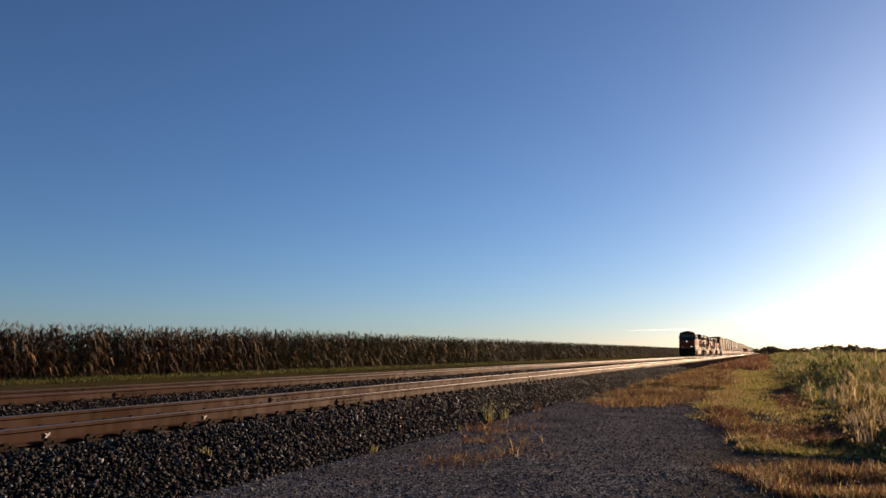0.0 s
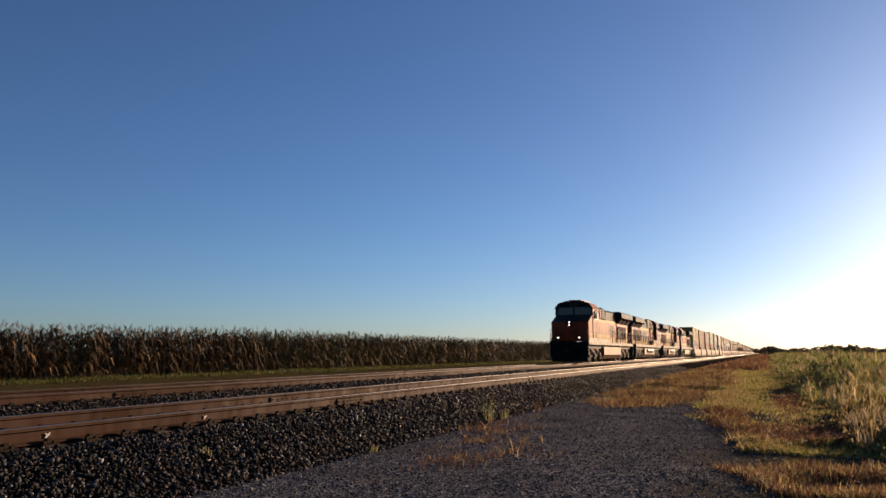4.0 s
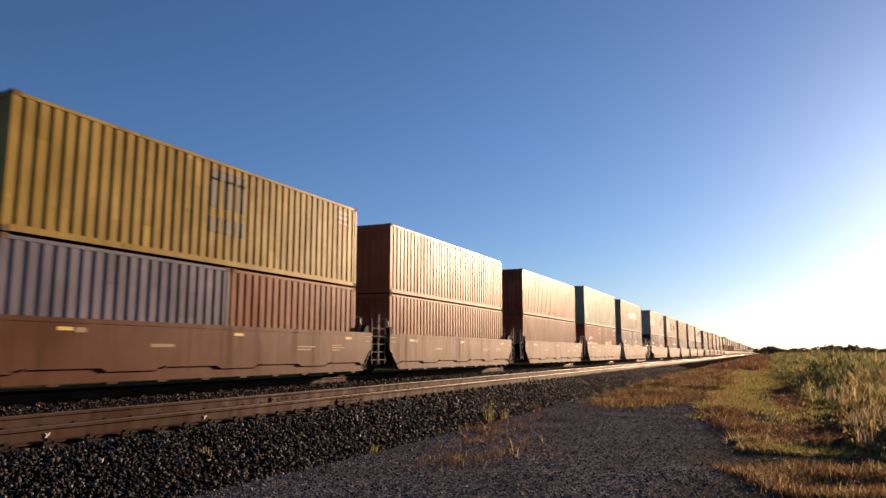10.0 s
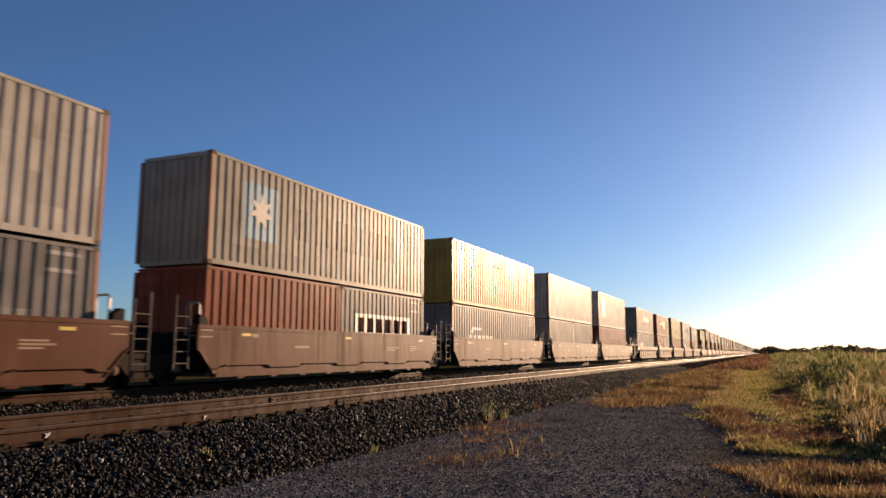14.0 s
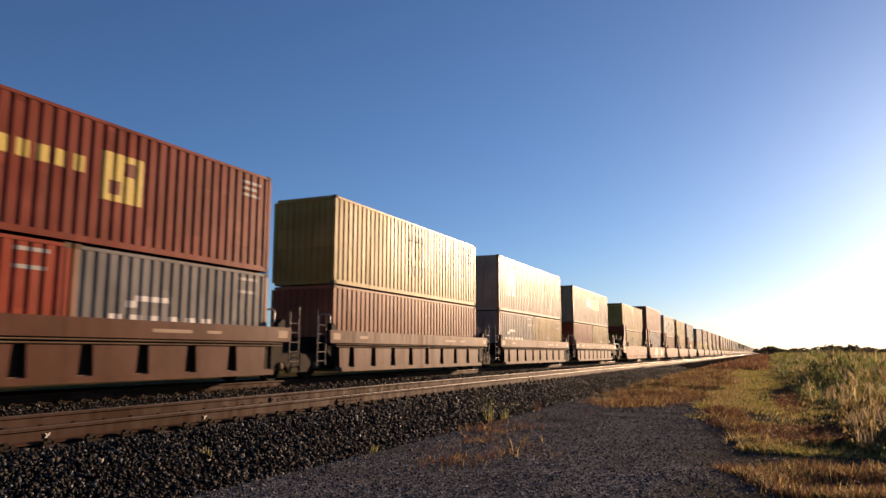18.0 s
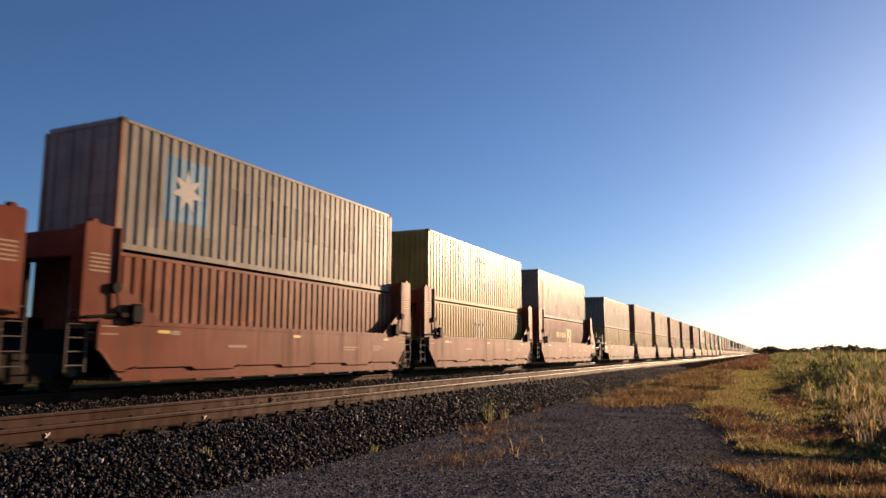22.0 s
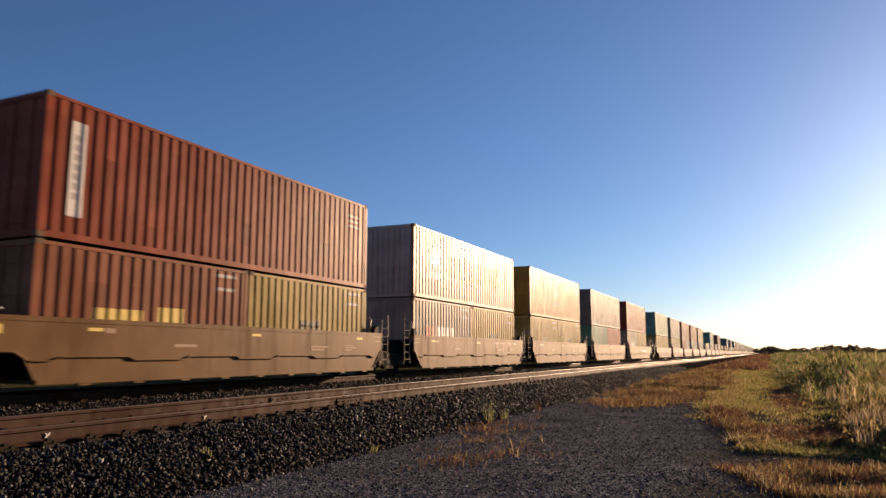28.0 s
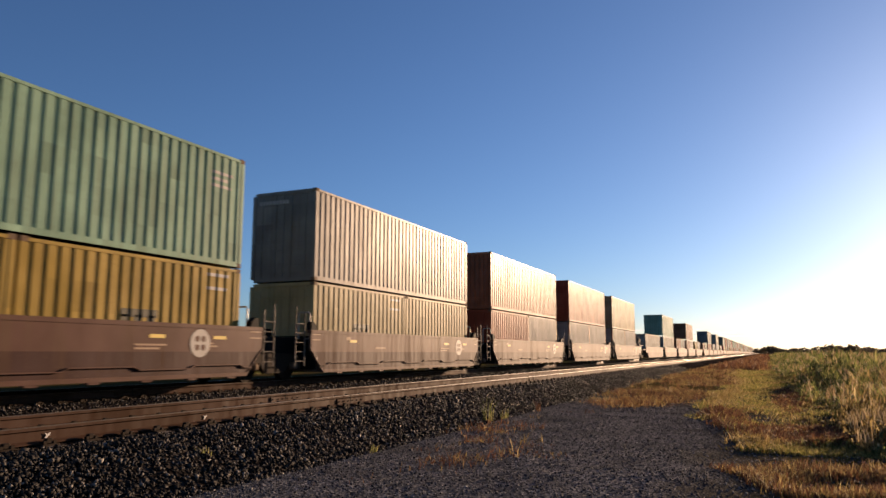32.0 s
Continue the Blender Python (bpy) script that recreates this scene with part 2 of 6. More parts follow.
def loose(name, verts, faces, material, label, category, kind="stuff", smooth=False):
    """A large joined mesh from arrays."""
    me = bpy.data.meshes.new(name)
    verts, faces = np.asarray(verts, dtype=np.float32), np.asarray(faces, dtype=np.int32)
    k = faces.shape[1]
    me.vertices.add(len(verts))
    me.vertices.foreach_set("co", verts.ravel())
    me.loops.add(faces.size)
    me.loops.foreach_set("vertex_index", faces.ravel())
    me.polygons.add(len(faces))
    me.polygons.foreach_set("loop_start", np.arange(0, faces.size, k, dtype=np.int32))
    me.update(calc_edges=True)
    me.materials.append(material)
    if smooth:
        me.shade_smooth()
    return tagged(new(name, me), label, category, kind=kind)


MOVERS = []     # (thing, x, place along the train, turn) of all that rolls with the train


# ---------------------------------------------------------------- ground
def soft_noise(x, y, scale, seed=0.0):
    return noise.noise(Vector((x * scale + seed, y * scale - seed, seed * 0.37)))


def ground_material():
    m, n, l, b = nodes_of("gravel_and_soil")
    tc, sp = n.new("ShaderNodeTexCoord"), n.new("ShaderNodeSeparateXYZ")
    l.new(tc.outputs["Object"], sp.inputs[0])
    wob = noise_node(n, l, 0.35, 4)
    add = n.new("ShaderNodeMath")
    add.operation = "MULTIPLY_ADD"
    add.inputs[1].default_value, add.inputs[2].default_value = 2.4, -1.2
    l.new(wob, add.inputs[0])
    sm = n.new("ShaderNodeMath")
    l.new(sp.outputs[0], sm.inputs[0])
    l.new(add.outputs[0], sm.inputs[1])
    rng = n.new("ShaderNodeMapRange")
    rng.inputs[1].default_value, rng.inputs[2].default_value = -1.3, 0.3
    l.new(sm.outputs[0], rng.inputs[0])
    far = n.new("ShaderNodeMapRange")
    far.inputs[1].default_value, far.inputs[2].default_value = -17.5, -18.5
    l.new(sm.outputs[0], far.inputs[0])
    along = n.new("ShaderNodeMath")
    along.operation = "MULTIPLY_ADD"
    along.inputs[1].default_value = 5.0
    l.new(wob, along.inputs[0])
    l.new(sp.outputs[1], along.inputs[2])
    far2 = n.new("ShaderNodeMapRange")
    far2.inputs[1].default_value, far2.inputs[2].default_value = 20.0, 30.0
    l.new(along.outputs[0], far2.inputs[0])
    mx0 = n.new("ShaderNodeMath")
    mx0.operation = "MAXIMUM"
    l.new(far2.outputs[0], mx0.inputs[0])
    l.new(rng.outputs[0], mx0.inputs[1])
    mx = n.new("ShaderNodeMath")
    mx.operation = "MAXIMUM"
    l.new(mx0.outputs[0], mx.inputs[0])
    l.new(far.outputs[0], mx.inputs[1])
    v = n.new("ShaderNodeTexVoronoi")
    v.inputs["Scale"].default_value = 34
    l.new(tc.outputs["Object"], v.inputs["Vector"])
    sep = n.new("ShaderNodeSeparateColor")
    l.new(v.outputs["Color"], sep.inputs[0])
    gravel = ramp_node(n, l, sep.outputs[0], [(0.0, (0.026, 0.028, 0.032)), (0.6, (0.098, 0.099, 0.102)), (1.0, (0.22, 0.22, 0.22))])
    patch = noise_node(n, l, 0.9, 5)
    gravel = mix_node(n, l, ramp_node(n, l, patch, [(0.45, (0, 0, 0)), (0.7, (0.75, 0.75, 0.75))]), gravel, (0.058, 0.057, 0.056))
    soil = mix_node(n, l, noise_node(n, l, 5, 6), (0.035, 0.030, 0.014), (0.095, 0.075, 0.03))
    l.new(mix_node(n, l, mx.outputs[0], gravel, soil), b.inputs["Base Color"])
    b.inputs["Roughness"].default_value = 0.85
    b.inputs["Specular IOR Level"].default_value = 0.0
    bump_node(n, l, v.outputs["Distance"], 0.9, 0.02, b)
    return m


def ground_height(x, y):
    z = 0.05 * soft_noise(x, y, 0.25, 3.0) + 0.02 * soft_noise(x, y, 1.1, 7.0)
    if -18.5 < x < -5.0:
        z -= 0.12
    if x > 2:
        z += 0.10 * soft_noise(x, y, 0.08, 1.0) - 0.25 * min(1, (x - 2) / 4)
    return z


def spaced(lo, hi, near, step, grow):
    """Steps that widen away from the stretch round near."""
    out, d = [near], step
    while out[-1] < hi:
        out.append(out[-1] + d)
        d *= grow
    d, back = step, [near]
    while back[-1] > lo:
        back.append(back[-1] - d)
        d *= grow
    return back[:0:-1] + out


def build_ground():
    xs, ys = spaced(-3500, 3500, -3, 0.35, 1.055), spaced(-900, 4200, 9, 0.4, 1.05)
    nx = len(xs)
    verts = [(x, y, ground_height(x, y) if abs(x) < 60 and abs(y) < 120 else 0.0) for y in ys for x in xs]
    faces = [(j * nx + i, j * nx + i + 1, (j + 1) * nx + i + 1, (j + 1) * nx + i) for j in range(len(ys) - 1) for i in range(nx - 1)]
    loose("ground", verts, faces, ground_material(), "grey gravel verge running into weedy soil and open fields", "ground", "structure", True)


def ballast_material():
    m, n, l, b = nodes_of("ballast_rock")
    v = n.new("ShaderNodeTexVoronoi")
    v.inputs["Scale"].default_value = 17
    tc = n.new("ShaderNodeTexCoord")
    l.new(tc.outputs["Object"], v.inputs["Vector"])
    sep = n.new("ShaderNodeSeparateColor")
    l.new(v.outputs["Color"], sep.inputs[0])
    c = ramp_node(n, l, sep.outputs[0], [(0.0, (0.005, 0.0045, 0.0045)), (0.55, (0.013, 0.012, 0.011)), (1.0, (0.045, 0.04, 0.036))])
    c = mix_node(n, l, ramp_node(n, l, noise_node(n, l, 0.8, 4), [(0.4, (0, 0, 0)), (0.7, (0.5, 0.5, 0.5))]), c, (0.016, 0.011, 0.009))
    l.new(c, b.inputs["Base Color"])
    b.inputs["Roughness"].default_value = 0.9
    b.inputs["Specular IOR Level"].default_value = 0.0
    bump_node(n, l, v.outputs["Distance"], 1.0, 0.05, b)
    return m


BED = RAIL - 0.205
BED_PROFILE = [(-17.6, -0.10), (-16.4, BED - 0.06), (-15.6, BED), (-11.9, BED), (-10.9, BED - 0.05), (-9.9, BED), (-6.55, BED), (-6.15, BED - 0.10), (-5.35, -0.10)]


def bed_height(x):
    return float(np.interp(x, [p[0] for p in BED_PROFILE], [p[1] for p in BED_PROFILE]))


def build_ballast():
    ys = spaced(-640, 2600, 8, 0.3, 1.04)
    xs = list(np.linspace(-17.6, -5.35, 42))
    verts, n = [], len(xs)
    for y in ys:
        for x in xs:
            k = 0.03 * soft_noise(x, y, 1.3, 5) if abs(y) < 80 else 0
            verts.append((x + 0.10 * soft_noise(x, y, 0.5, 9) * (x > -6.4), y, bed_height(x) + k))
    faces = [(j * n + i, j * n + i + 1, (j + 1) * n + i + 1, (j + 1) * n + i) for j in range(len(ys) - 1) for i in range(n - 1)]
    loose("ballast_bed", verts, faces, ballast_material(), "dark crushed stone ballast under two railway tracks", "ballast", "structure", True)


RUST = paint("rail_rust", (0.040, 0.017, 0.0075), 0.7, 0.5, (0.03, 0.016, 0.010), 0.45, spec=0.06)
HEAD = plain("polished_rail_head", (0.10, 0.08, 0.062), 0.36, 0.5, 40, 0.4, 0.02)
TIE = plain("tarred_tie", (0.07, 0.052, 0.04), 0.85, 0.0, 9, 0.4, 0.5)


def build_tracks():
    h = RAIL
    for cx, name in ((NEAR, "near"), (FAR, "far")):
        track = thing("railway_track", "rusty steel rails on tarred wooden ties in ballast", "track", "two tracks", "structure")
        for sx in (-0.7525, 0.7525):
            x = cx + sx
            prof = [(x - 0.076, h - 0.186), (x + 0.076, h - 0.186), (x + 0.076, h - 0.175), (x + 0.012, h - 0.15), (x + 0.009, h - 0.055), (x + 0.037, h - 0.04),
                    (x + 0.037, h - 0.008), (x - 0.037, h - 0.008), (x - 0.037, h - 0.04), (x - 0.009, h - 0.055), (x - 0.012, h - 0.15), (x - 0.076, h - 0.175)]
            rail = part("rail", Shape().prism(prof, "y", -640, 2600), RUST, track, "rust-brown steel rail")
            part("rail_head", Shape().prism([(x - 0.036, h - 0.010), (x + 0.036, h - 0.010), (x + 0.031, h - 0.001), (x + 0.015, h), (x - 0.015, h), (x - 0.031, h - 0.001)], "y", -640, 2600), HEAD, rail, "polished running surface")
        tie = Shape().box(-1.3, 1.3, -0.115, 0.115, -0.18, 0.0, 0.015).mesh("tie", TIE)
        plate = Shape().box(-0.18, 0.18, -0.10, 0.10, 0.0, 0.018, 0.004)
        for dx, dy in ((-0.13, -0.06), (0.13, -0.06), (-0.13, 0.06), (0.13, 0.06), (-0.1, 0.0)):
            plate.box(dx - 0.018, dx + 0.018, dy - 0.018, dy + 0.018, 0.018, 0.05)
        for dx in (-0.11, 0.11):
            plate.box(dx - 0.03, dx + 0.03, -0.045, 0.045, 0.018, 0.06 if dx < 0 else 0.076, 0.012)
        plate = plate.mesh("tie_plate", TRUCK)
        for i in range(120 if cx == NEAR else 80):
            y = -2 + i * 0.508
            t = part("tie", tie, None, track, at=(cx + random.uniform(-0.03, 0.03), y, h - 0.204))
            if i < (100 if cx == NEAR else 60):
                for sx in (-0.7525, 0.7525):
                    p = part("tie_plate", plate, None, t, at=(sx, 0, 0.0))
        rest = Shape()
        for i in range(120 if cx == NEAR else 80, 900):
            y = -2 + i * 0.508
            rest.box(cx - 1.3, cx + 1.3, y - 0.115, y + 0.115, h - 0.38, h - 0.204)
        tagged(part("far_ties", rest, TIE, track, "tarred wooden ties"), kind="stuff")
        for k, y in enumerate([0.1, 12.05, 24.0, 36, 48, 60, 72] if cx == NEAR else [12.03, 28.85, 41, 53, 65]):
            for sx in (-0.7525, 0.7525):
                x = cx + sx
                bar = Shape().prism([(x + 0.012, h - 0.155), (x + 0.05, h - 0.16), (x + 0.036, h - 0.145), (x + 0.034, h - 0.065), (x + 0.012, h - 0.055)], "y", y - 0.46, y + 0.46, 0.004)
                for j in range(6):
                    bar.cyl((x + 0.03, y - 0.4 + j * 0.16, h - 0.105), "x", 0.013, 0.022, 6)
                part("joint_bar", bar, RUST, track, "bolted rail joint bar")
                part("joint_gap", Shape().box(x - 0.0385, x + 0.0392, y - 0.008, y + 0.008, h - 0.16, h + 0.0006), BLACK, track)


def rail_tags():
    for y in (5.66, 8.13):
        tag = thing("rail_tag", "small pale paper scrap stuck to the rail web", "tag", "scraps on the rail")
        z = RAIL - 0.10
        part("scrap", Shape().prism([(y - 0.034, z + 0.026), (y + 0.004, z + 0.008), (y + 0.04, z + 0.03), (y + 0.03, z - 0.004), (y + 0.012, z - 0.012), (y - 0.004, z - 0.034), (y - 0.03, z - 0.03), (y - 0.012, z - 0.004)], "x", NEAR + 0.772, NEAR + 0.777), WHITE, tag)


def scatter_stones(name, count, place, size, material, label, category):
    """Many faceted stones in one mesh: place(n) gives centres; each is a split, turned chunk."""
    chunk = np.array([(x, y, z) for x in (-0.8, 0.8) for y in (-0.8, 0.8) for z in (-0.8, 0.8)])
    tri = np.array([(0, 1, 3), (0, 3, 2), (4, 6, 7), (4, 7, 5), (0, 4, 5), (0, 5, 1), (2, 3, 7), (2, 7, 6), (0, 2, 6), (0, 6, 4), (1, 5, 7), (1, 7, 3)])
    r = np.random.default_rng(11 + len(bpy.data.objects) % 997)
    c = place(r, count)
    n = len(c)
    s = r.uniform(*size, (n, 1, 1)) * r.uniform(0.3, 1.7, (n, 1, 3))
    v = (chunk[None] * (1 + r.uniform(-0.35, 0.35, (n, 8, 1))) + r.uniform(-0.25, 0.25, (n, 8, 3))) * s
    q = r.normal(size=(n, 4))
    q /= np.linalg.norm(q, axis=1, keepdims=True)
    w, x, y, z = q.T
    m = np.stack([1 - 2 * (y * y + z * z), 2 * (x * y - z * w), 2 * (x * z + y * w), 2 * (x * y + z * w), 1 - 2 * (x * x + z * z), 2 * (y * z - x * w),
                  2 * (x * z - y * w), 2 * (y * z + x * w), 1 - 2 * (x * x + y * y)], axis=1).reshape(n, 3, 3)
    v = np.einsum("nij,nkj->nki", m, v) + c[:, None, :]
    f = (tri[None] + 8 * np.arange(n)[:, None, None]).reshape(-1, 3)
    return loose(name, v.reshape(-1, 3), f, material, label, category)


def spread(r, n, y0, y1, power=1.6):
    """Places along the track, thinning out with distance."""
    return y0 + (y1 - y0) * r.random(n) ** power


def build_stones():
    # the few palest stones have the sun's glints in their colour
    rock = strewn("ballast_stone", [(0.0, (0.009, 0.009, 0.009)), (0.6, (0.026, 0.024, 0.022)), (0.9, (0.062, 0.058, 0.052)), (1.0, (0.26, 0.245, 0.22))], 0.6, 0, 25, 0.06)

    def shoulder(r, n):
        x, y = r.uniform(-6.95, -5.2, n) + 0.25 * (r.random(n) ** 3), spread(r, n, 2.5, 60, 1.9)
        return np.stack([x, y, np.array([bed_height(k) for k in x]) + r.uniform(-0.005, 0.03, n)], 1)

    def between(r, n):
        x, y = np.where(r.random(n) < 0.75, r.uniform(-12.9, -8.9, n), r.uniform(-8.8, -7.4, n)), spread(r, n, 4, 45)
        return np.stack([x, y, np.array([bed_height(k) for k in x]) + r.uniform(-0.01, 0.025, n)], 1)

    scatter_stones("ballast_stones", 44000, shoulder, (0.008, 0.020), rock, "dark angular ballast stones on the shoulder", "stones")
    scatter_stones("ballast_stones", 15000, between, (0.010, 0.024), rock, "grey angular ballast stones between the tracks", "stones")

    def verge(r, n):
        x, y = r.uniform(-5.6, 1.6, n), spread(r, n, 4.2, 26, 1.7)
        return np.stack([x, y, np.array([ground_height(a, b) for a, b in zip(x, y)]) + r.uniform(-0.003, 0.006, n)], 1)
    # pale end of the tones paints sparkle on single pebbles
    grit = strewn("gravel_stone", [(0.0, (0.024, 0.026, 0.030)), (0.7, (0.094, 0.097, 0.102)), (0.94, (0.17, 0.172, 0.176)), (1.0, (0.34, 0.34, 0.33))], 0.75, 0, 40, 0.05)
    scatter_stones("gravel_stones", 46000, verge, (0.004, 0.0105), grit, "small grey gravel of the verge", "gravel")


# ---------------------------------------------------------------- plants
def blades(name, centres, per, height, spread_r, width, lean, material, label, category, seed=1):
    """Tufts of tapered, bent grass blades, joined."""
    r = np.random.default_rng(seed)
    c = np.repeat(centres, per, axis=0)
    n = len(c)
    hgt = np.repeat(height, per) * r.uniform(0.45, 1.1, n)
    ang, off = r.uniform(0, 2 * np.pi, n), r.normal(0, 1, (n, 2)) * np.repeat(spread_r, per)[:, None]
    base = c.copy()
    base[:, :2] += off
    out = np.stack([np.cos(ang), np.sin(ang), np.zeros(n)], 1)
    side = np.stack([-np.sin(ang), np.cos(ang), np.zeros(n)], 1) * (np.repeat(width, per) * r.uniform(0.6, 1.3, n))[:, None]
    ln = (r.uniform(0.15, 1.0, n) * lean * hgt)[:, None]
    up = np.array([[0, 0, 1.0]])
    mid, tip = base + out * ln * 0.35 + up * (hgt * 0.6)[:, None], base + out * ln + up * hgt[:, None]
    v = np.stack([base - side, base + side, mid - side * 0.7, mid + side * 0.7, tip], 1).reshape(-1, 3)
    f = (np.array([(0, 1, 3), (0, 3, 2), (2, 3, 4)])[None] + 5 * np.arange(n)[:, None, None]).reshape(-1, 3)
    return loose(name, v, f, material, label, category)


def on_ground(x, y):
    return np.array([(a, b, ground_height(a, b) - 0.02) for a, b in zip(x, y)])


def blob(x, y, cx, cy, rx, ry):
    """1 inside an ellipse of the plan, falling off softly to 0 at twice its size."""
    d = np.sqrt(((x - cx) / rx) ** 2 + ((y - cy) / ry) ** 2)
    return np.clip(2 - d, 0, 1)


def lumps(x, y, scale, seed):
    return np.array([soft_noise(a, b, scale, seed) for a, b in zip(x, y)])


def lifted(c, dz):
    out = c.copy()
    out[:, 2] += dz
    return out


def build_grass():
    r = np.random.default_rng(5)
    green = strewn("grass_green", [(0.0, (0.078, 0.084, 0.022)), (0.4, (0.190, 0.185, 0.050)), (0.75, (0.314, 0.280, 0.090)), (1.0, (0.448, 0.370, 0.157))], 0.65, 0.72)
    straw = strewn("grass_dry", [(0.0, (0.051, 0.029, 0.020)), (0.4, (0.136, 0.061, 0.034)), (0.75, (0.212, 0.106, 0.049)), (1.0, (0.306, 0.212, 0.102))], 0.65, 0.5)
    gold = strewn("grass_gold", [(0.0, (0.10, 0.074, 0.030)), (0.4, (0.24, 0.178, 0.068)), (0.75, (0.36, 0.27, 0.11)), (1.0, (0.48, 0.40, 0.21))], 0.65, 0.68)
    weed = strewn("weed_leaf", [(0.0, (0.06, 0.078, 0.026)), (0.5, (0.135, 0.155, 0.052)), (0.85, (0.25, 0.245, 0.088)), (1.0, (0.42, 0.37, 0.19))], 0.65, 0.72)
    seed = strewn("seed_head", [(0.0, (0.246, 0.168, 0.084)), (0.6, (0.381, 0.291, 0.157)), (1.0, (0.538, 0.448, 0.291))], 0.7, 0.5)

    def left_edge(y):
        return np.interp(y, [9, 11.4, 13.7, 17, 24, 31.6, 47, 85, 130], [-0.6, -0.6, -0.85, -1.5, -1.7, -1.5, -2.2, -2.4, -4.0])

    def tall_edge(y):
        return np.interp(y, [8, 10.6, 12.1, 18, 27.3, 60, 130], [1.9, 1.5, 1.05, 1.05, 0.85, 0.6, 1.0])

    # a mown strip of short golden-green turf between the gravel and the tall weeds, in uneven clumps
    n = 42000
    y = 10.9 + 118 * r.random(n) ** 1.9
    x = left_edge(y) - 0.5 + r.random(n) * (tall_edge(y) - left_edge(y) + 2.6)
    edge, clump = lumps(x, y, 0.55, 2.0), lumps(x, y, 1.4, 15.0)
    lip = np.clip((x - left_edge(y)) / 0.8, 0, 1)
    keep = (x > left_edge(y) + 0.55 * edge) & (clump + 0.6 * lip > -0.15 + 0.45 * r.random(n)) & (y > 11.0 + 0.5 * edge) & (r.random(n) > 0.8 * blob(x, y, 1.1, 18.2, 0.35, 1.4)) & (r.random(n) > 0.8 * blob(x, y, -0.1, 16.2, 0.35, 0.5))
    x, y, clump, edge = x[keep], y[keep], clump[keep], edge[keep]
    fringe = np.clip(1 - np.abs(x - left_edge(y) - 0.35) / 0.6, 0, 1)
    h = 0.035 + 0.05 * r.random(len(x)) + 0.14 * fringe * r.random(len(x)) + 0.16 * np.clip(clump, 0, 1) * (x > 0.5)
    red = 1.1 * blob(x, y, 0.55, 24, 0.3, 4.0) + 1.2 * blob(x, y, 0.55, 13.6, 0.7, 1.2) + 0.9 * blob(x, y, -0.9, 16.5, 0.4, 1.6) + 0.5 * lumps(x, y, 0.8, 41.0) + 0.25 * r.normal(0, 1, len(x))
    tint = lumps(x, y, 0.5, 31.0) + 0.3 * r.normal(0, 1, len(x)) + 0.8 * fringe - 0.25
    kinds = np.where(red > 0.75, 2, np.where(tint > 0.05, 1, 0))
    for k, (material, label) in enumerate(((green, "short yellow-green turf of the verge"), (gold, "golden dry tufts along the gravel"), (straw, "rust-brown dry tufts in the turf"))):
        pick = kinds == k
        blades("grass", on_ground(x[pick], y[pick]), 7, h[pick] * (1.25 if k == 2 else 1.0), np.full(pick.sum(), 0.085), 0.006 + 0.00028 * y[pick], 1.7, material, label, "grass", 2 + 5 * k)
    # an orange-brown bank of dry tufts in front of the bare gravel band
    n = 5200
    y = r.uniform(7.6, 9.9, n)
    x = r.uniform(-0.9, 3.2, n)
    bank = lumps(x, y, 1.1, 51.0)
    keep = (y < 9.35 + 0.5 * bank) & (x > -0.55 + 0.5 * bank + 0.35 * (9.2 - y)) & (bank + 0.35 > 0.5 * r.random(n))
    x, y, bank = x[keep], y[keep], bank[keep]
    h = 0.05 + 0.08 * r.random(len(x)) + 0.14 * np.clip(bank + 0.2, 0, 1)
    warm = r.random(len(x)) < 0.62
    for pick, material, label, sd in ((warm, straw, "orange-brown dry tufts before the bare gravel", 61), (~warm, gold, "golden dry tufts before the bare gravel", 62)):
        blades("grass", on_ground(x[pick], y[pick]), 8, h[pick], np.full(pick.sum(), 0.07), np.full(pick.sum(), 0.0055), 1.3, material, label, "grass", sd)
    # red-brown dry weeds: small patches on the gravel, thick towards its far end
    n = 46000
    y = 5.6 + 95 * r.random(n) ** 1.9
    x = r.uniform(-5.75, 0.3, n)
    field = 0.5 + 0.7 * lumps(x, y, 0.5, 12.0) + 0.7 * lumps(x, y, 1.9, 4.0)
    want = 0.10 + 0.75 * blob(x, y, -3.2, 22.5, 1.0, 2.6) + 0.26 * blob(x, y, -3.6, 9.7, 0.7, 0.9) + 0.20 * blob(x, y, -4.4, 12.6, 0.4, 1.0) + 0.19 * blob(x, y, -3.7, 15.5, 0.6, 1.2) + 0.36 * np.clip((y - 25) / 8, 0, 1) + 0.10 * blob(x, y, -4.2, 7.4, 1.0, 0.8)
    keep = (field * want > 0.17 + 0.5 * r.random(n)) & (x < left_edge(y) + 0.3)
    x, y = x[keep], y[keep]
    far = np.clip((y - 14) / 14, 0, 1)
    h = 0.03 + 0.06 * r.random(len(x)) + 0.12 * r.random(len(x)) ** 3 + 0.10 * far
    mixed = r.random(len(x)) < 0.22 + 0.2 * far
    for pick, material, label, sd in ((~mixed, straw, "dry red-brown weeds on the gravel", 3), (mixed, gold, "dry golden weeds on the gravel", 63)):
        blades("dry_weeds", on_ground(x[pick], y[pick]), 9, h[pick], np.full(pick.sum(), 0.12), 0.0042 + 0.00019 * y[pick], 1.5, material, label, "weeds", sd)
    # dry growth along the foot of the ballast, into the distance
    n = 2600
    y = 60 + 520 * r.random(n) ** 1.5
    x = -3.9 + r.random(n) * (3.2 + 0.004 * y)
    blades("dry_weeds", on_ground(x, y), 7, 0.25 + 0.35 * r.random(n), np.full(n, 0.4), 0.015 + 0.0004 * y, 1.0, straw, "dry weeds along the ballast foot", "weeds", 8)
